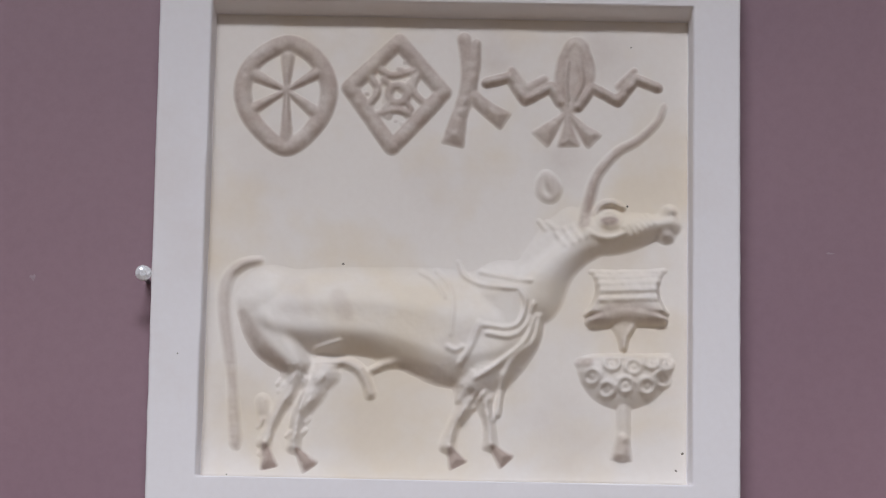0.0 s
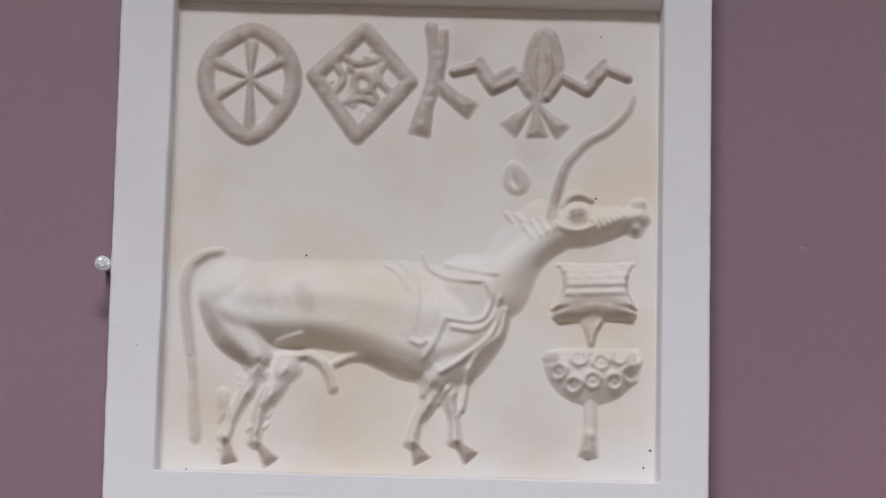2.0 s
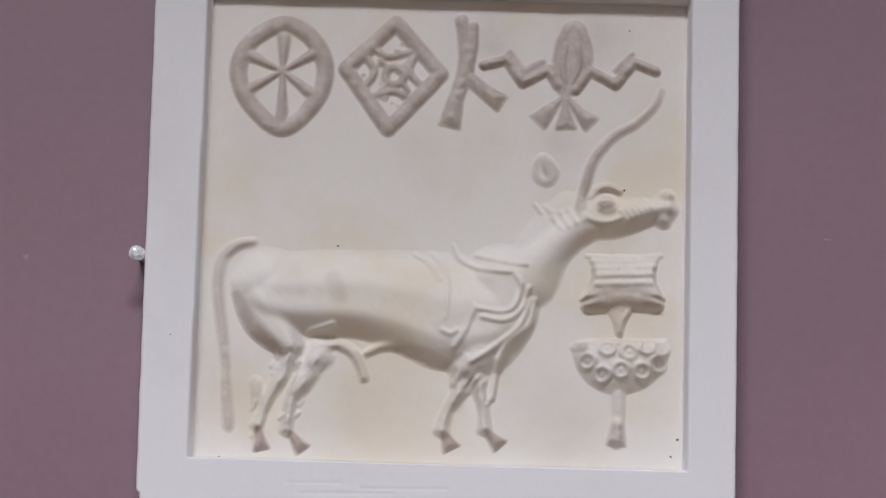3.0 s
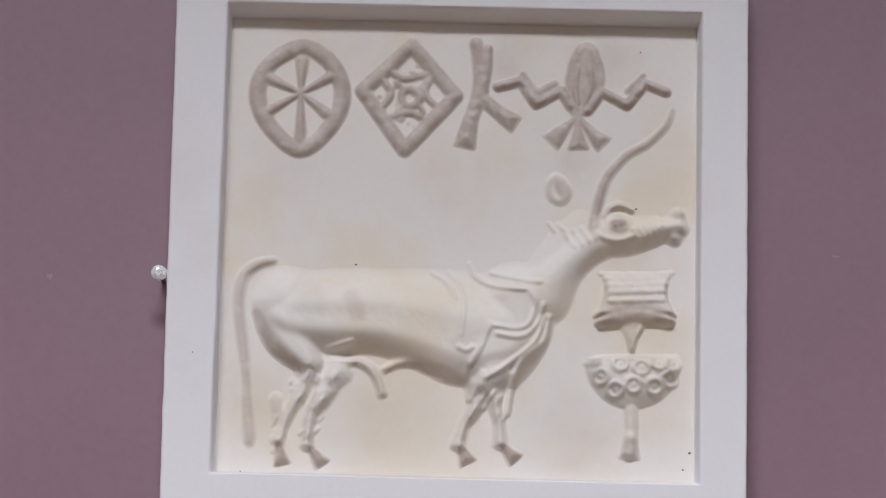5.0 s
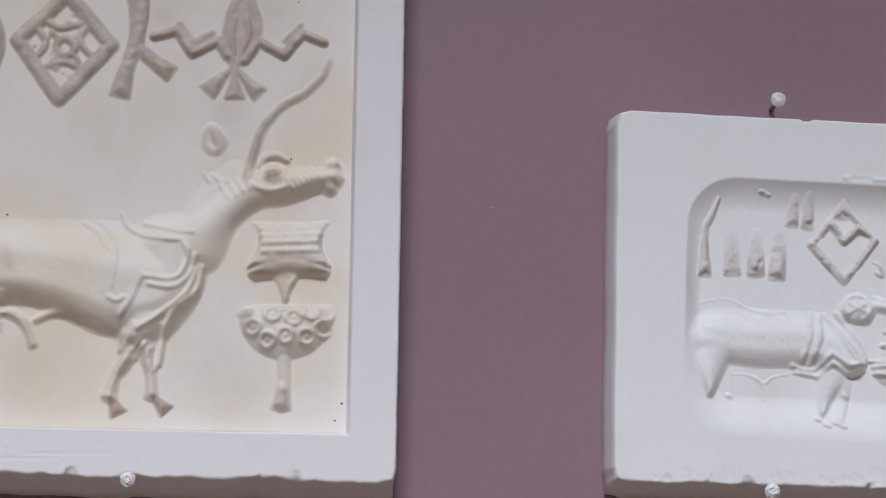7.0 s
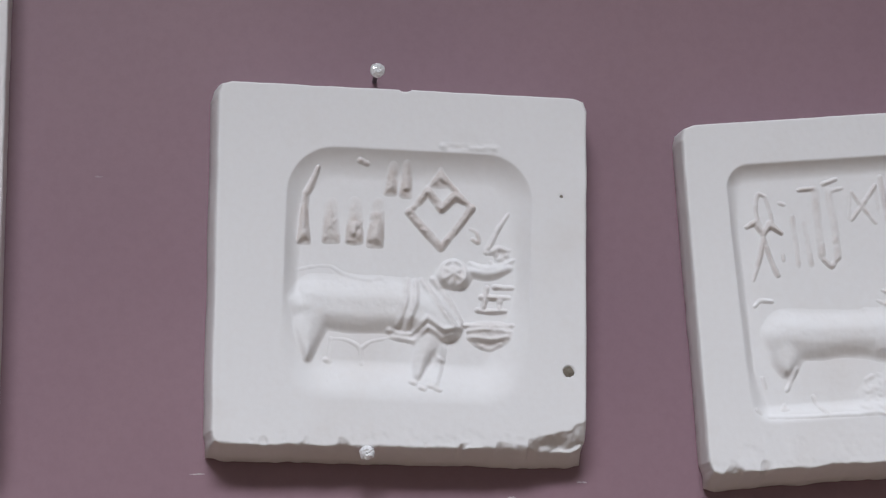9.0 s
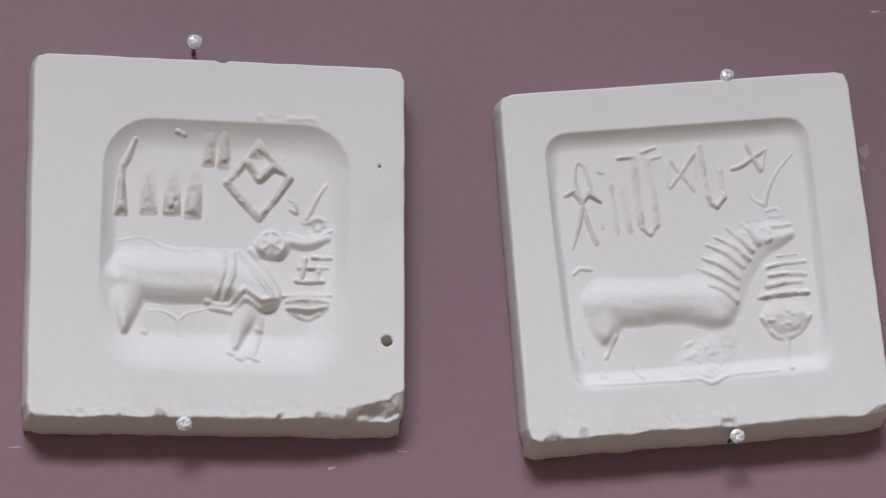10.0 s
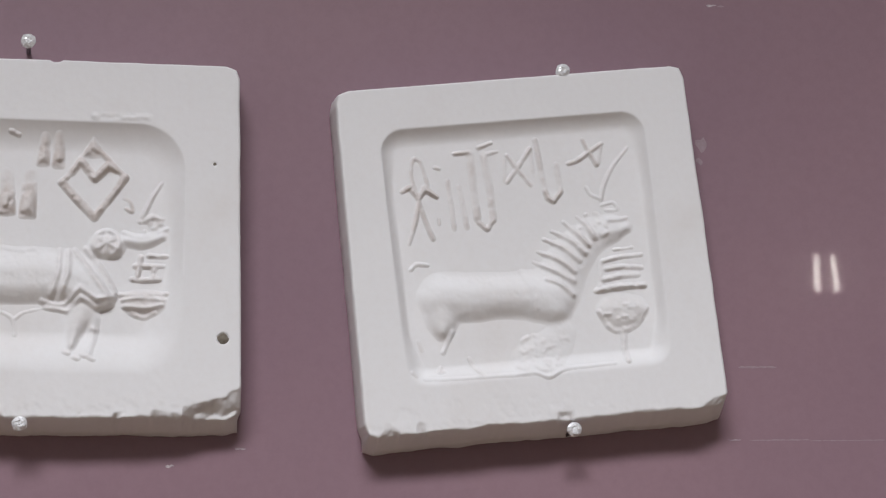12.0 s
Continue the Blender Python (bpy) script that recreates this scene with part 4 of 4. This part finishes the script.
def cast_b_stand():
    c = clay_for([(27.6, 0.1), (45.3, -43.6)], 4, 0.3)
    for a, w, h in (([(33.3, 0.1), (40.4, 1.0)], 0.8, 0.7), ([(28.7, -4.3), (35.3, -2.7), (43.8, -1.7)], 1.1, 1.2), ([(29.9, -7.4), (36.5, -6.5), (43.6, -6.7)], 1.2, 1.3), ([(28.8, -11.5), (35.9, -10.0), (42.1, -9.6)], 1.3, 1.4), ([(26.0, -15.7), (34.9, -14.2), (44.6, -13.6)], 1.3, 2.0)):
        c.line(a, [w], h, hang=0.85)
    c.line([(28.2, -5.2), (27.3, -15.3)], [1.0], 0.8)
    c.body([(30.5, -22.7), (35.3, -23.6), (41.1, -22.3)], [5.0, 7.6, 5.0], 2.0, hang=0.7)
    c.line([(26.3, -23.6), (29.8, -29.3), (34.6, -31.2), (40.8, -28.9), (45.1, -22.3)], [0.7, 1.3, 1.4, 1.3, 0.7], 1.1, hang=0.9)
    for k in range(14):
        p = (36.2, -24.5)
        p = (p[0] + random.uniform(-6, 6), p[1] + random.uniform(-3, 4))
        c.line([p, (p[0] + random.uniform(-2, 2), p[1])], [0.8], random.uniform(0.4, 1.0), hang=0.9)
    c.line([(35.7, -31.0), (36.1, -37.6), (36.7, -43.2)], [1.5, 1.3, 1.2], 1.0)
    return c.mesh("stand_figure", WHITE, cast_b_floor, 0.12, soft=(0.5, 0.3), wash_shade=0.2, wear=0.5)


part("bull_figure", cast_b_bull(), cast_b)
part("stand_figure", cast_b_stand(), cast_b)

# nails ----------------------------------------------------------------------------------------
def nail(x, z, y=-0.0010, r=0.0029, lean=0.0, seed=0):
    rnd = random.Random(seed)
    ob = tagged(new("nail"), "short steel nail with a bright hammered domed head", "nail", group="nails holding the casts")
    ob.location = (x, 0, z)
    bm = bmesh.new()
    rings = [(0.0003, 0.2), (0.0, 0.42), (0.0005, 0.68), (0.0009, 0.88), (0.0016, 1.0), (0.0023, 0.93), (0.0025, 0.4)]
    loops = []
    for dy, k in rings:
        loop = []
        for i in range(11):
            a = i * math.tau / 11
            q = r * k * (1 + rnd.uniform(-0.07, 0.07))
            loop.append(bm.verts.new((q * math.cos(a), y + dy + rnd.uniform(-0.0003, 0.0003), q * math.sin(a))))
        loops.append(loop)
    for a, b in zip(loops[:-1], loops[1:]):
        for i in range(11):
            bm.faces.new((a[i], b[i], b[(i + 1) % 11], a[(i + 1) % 11]))
    bm.faces.new(loops[0])
    bm.faces.new(loops[-1][::-1])
    bmesh.ops.recalc_face_normals(bm, faces=bm.faces[:])
    me = bpy.data.meshes.new("nail_head")
    bm.to_mesh(me)
    bm.free()
    me.materials.append(STEEL)
    part("head", me, ob, "bright faceted steel head")
    bm = bmesh.new()
    bmesh.ops.create_cone(bm, cap_ends=True, segments=10, radius1=0.0009, radius2=0.0009, depth=BACK - y + 0.003,
                          matrix=Matrix.Translation((0, (BACK + y + 0.006) / 2, lean)) @ Matrix.Rotation(math.pi / 2, 4, "X"))
    me = bpy.data.meshes.new("nail_shank")
    bm.to_mesh(me)
    bm.free()
    me.materials.append(DARK_STEEL)
    part("shank", me, ob, "dull grey shank")
    return ob


for k, (x, z) in enumerate(((-0.1406, 1.4774), (-0.0221, 1.3873), (-0.0248, 1.6066), (0.2108, 1.5320), (0.2077, 1.3878), (0.4138, 1.5223), (0.4131, 1.3838))):
    nail(x, z + 0.0006, seed=k)

# specks, holes and stains on the casts -------------------------------------------------------------
def speck(name, parent, x, z, y, r, material, label, seed):
    rnd = random.Random(seed)
    n = 9
    ring = [(r * rnd.uniform(0.7, 1.1) * math.cos(k * math.tau / n), r * rnd.uniform(0.6, 1.0) * math.sin(k * math.tau / n)) for k in range(n)]
    v = [(x + a, y, z + b) for a, b in ring] + [(x + a * 0.5, y - r * 0.25, z + b * 0.5) for a, b in ring] + [(x, y - r * 0.3, z)]
    f = [(k, (k + 1) % n, n + (k + 1) % n, n + k) for k in range(n)] + [(n + k, n + (k + 1) % n, 2 * n) for k in range(n)]
    part(name, mesh_of(name, v, f, material), parent, label)


for k, ((x, z), y, r) in enumerate((((-37.4, -6.1), RECESS - 3.4, 0.5), ((64.7, 17.1), RECESS - 3.0, 0.5), ((-95.2, -40.8), 0, 0.45), ((65.9, 77.3), RECESS, 0.4), ((82.8, -78.2), RECESS, 0.6), ((85.1, -72.1), RECESS, 0.6), ((-77.1, -82.5), RECESS, 0.35), ((-39.7, -56.3), RECESS, 0.3))):
    speck("speck", tablet, x / 1000, z / 1000, (y + 0.05) / 1000, r / 1000, EARTH, "dark speck", k)
x, z = (62, -38.4)
speck("clay_plug", cast_a, x / 1000, z / 1000, 0.0004, 0.0026, EARTH, "brown earth in a small hole", 40)
x, z = (59.8, 27.8)
speck("speck", cast_a, x / 1000, z / 1000, 0.0004, 0.0008, EARTH, "dark speck", 41)

# scratches and scuffs on the painted wall -------------------------------------------------------------
def scuff(x, z, length, height, seed, material):
    rnd = random.Random(seed)
    n = max(4, int(length / 0.0012))
    v, f = [], []
    for k in range(n + 1):
        px, pz = x + length * (k / n - 0.5), z + rnd.uniform(-0.15, 0.15) * height
        half = height * rnd.uniform(0.15, 0.5) * (0.3 if k in (0, n) else 1)
        v += [(px, BACK - 0.00005, pz - half), (px, BACK - 0.0001, pz), (px, BACK - 0.00005, pz + half)]
        if k:
            b = 3 * k
            f += [(b - 3, b, b + 1, b - 2), (b - 2, b + 1, b + 2, b - 1)]
    part("scratch", mesh_of("scratch", v, f, material), wall_north, "pale scratch in the paint")


for k, args in enumerate(((0.4968, 1.3817, 0.024, 0.0006, 0), (0.5237, 1.3813, 0.03, 0.0005, 0), (0.4790, 1.3819, 0.005, 0.0005, 1), (0.2892, 1.3804, 0.004, 0.0006, 1), (0.1460, 1.3818, 0.006, 0.0007, 1), (0.2889, 1.3807, 0.004, 0.0004, 0), (0.4710, 1.4985, 0.0045, 0.007, 0), (0.4698, 1.4917, 0.003, 0.004, 0), (0.2628, 1.3743, 0.003, 0.0016, 1), (0.4777, 1.5547, 0.004, 0.0012, 1), (0.4816, 1.5543, 0.003, 0.001, 0), (0.4328, 1.5636, 0.005, 0.0012, 1), (-0.1828, 1.4791, 0.0022, 0.003, 0), (0.1075, 1.4933, 0.003, 0.001, 0), (0.4893, 1.4101, 0.015, 0.001, 0))):
    scuff(*args[:4], k, (FAINT, CHALK)[args[4]])

# wall lamp at the far end of the room, mirrored in the paint ---------------------------------------------
lamp = tagged(new("wall_lamp"), "small white wall lamp with two lit tubes", "lamp")
lamp.location = (1.746, -4.2, 2.228)
part("base_plate", box_mesh("base_plate", (-0.04, 0.0, -0.075), (0.04, 0.03, -0.04), WHITE_METAL, 0.004), lamp)
for dx in (-0.0185, 0.0185):
    bm = bmesh.new()
    bmesh.ops.create_cone(bm, cap_ends=True, segments=16, radius1=0.0055, radius2=0.0055, depth=0.07, matrix=Matrix.Translation((dx, 0.02, 0.0)))
    me = bpy.data.meshes.new("tube")
    bm.to_mesh(me)
    bm.free()
    me.materials.append(TUBE)
    part("tube", me, lamp, "lit glass tube")
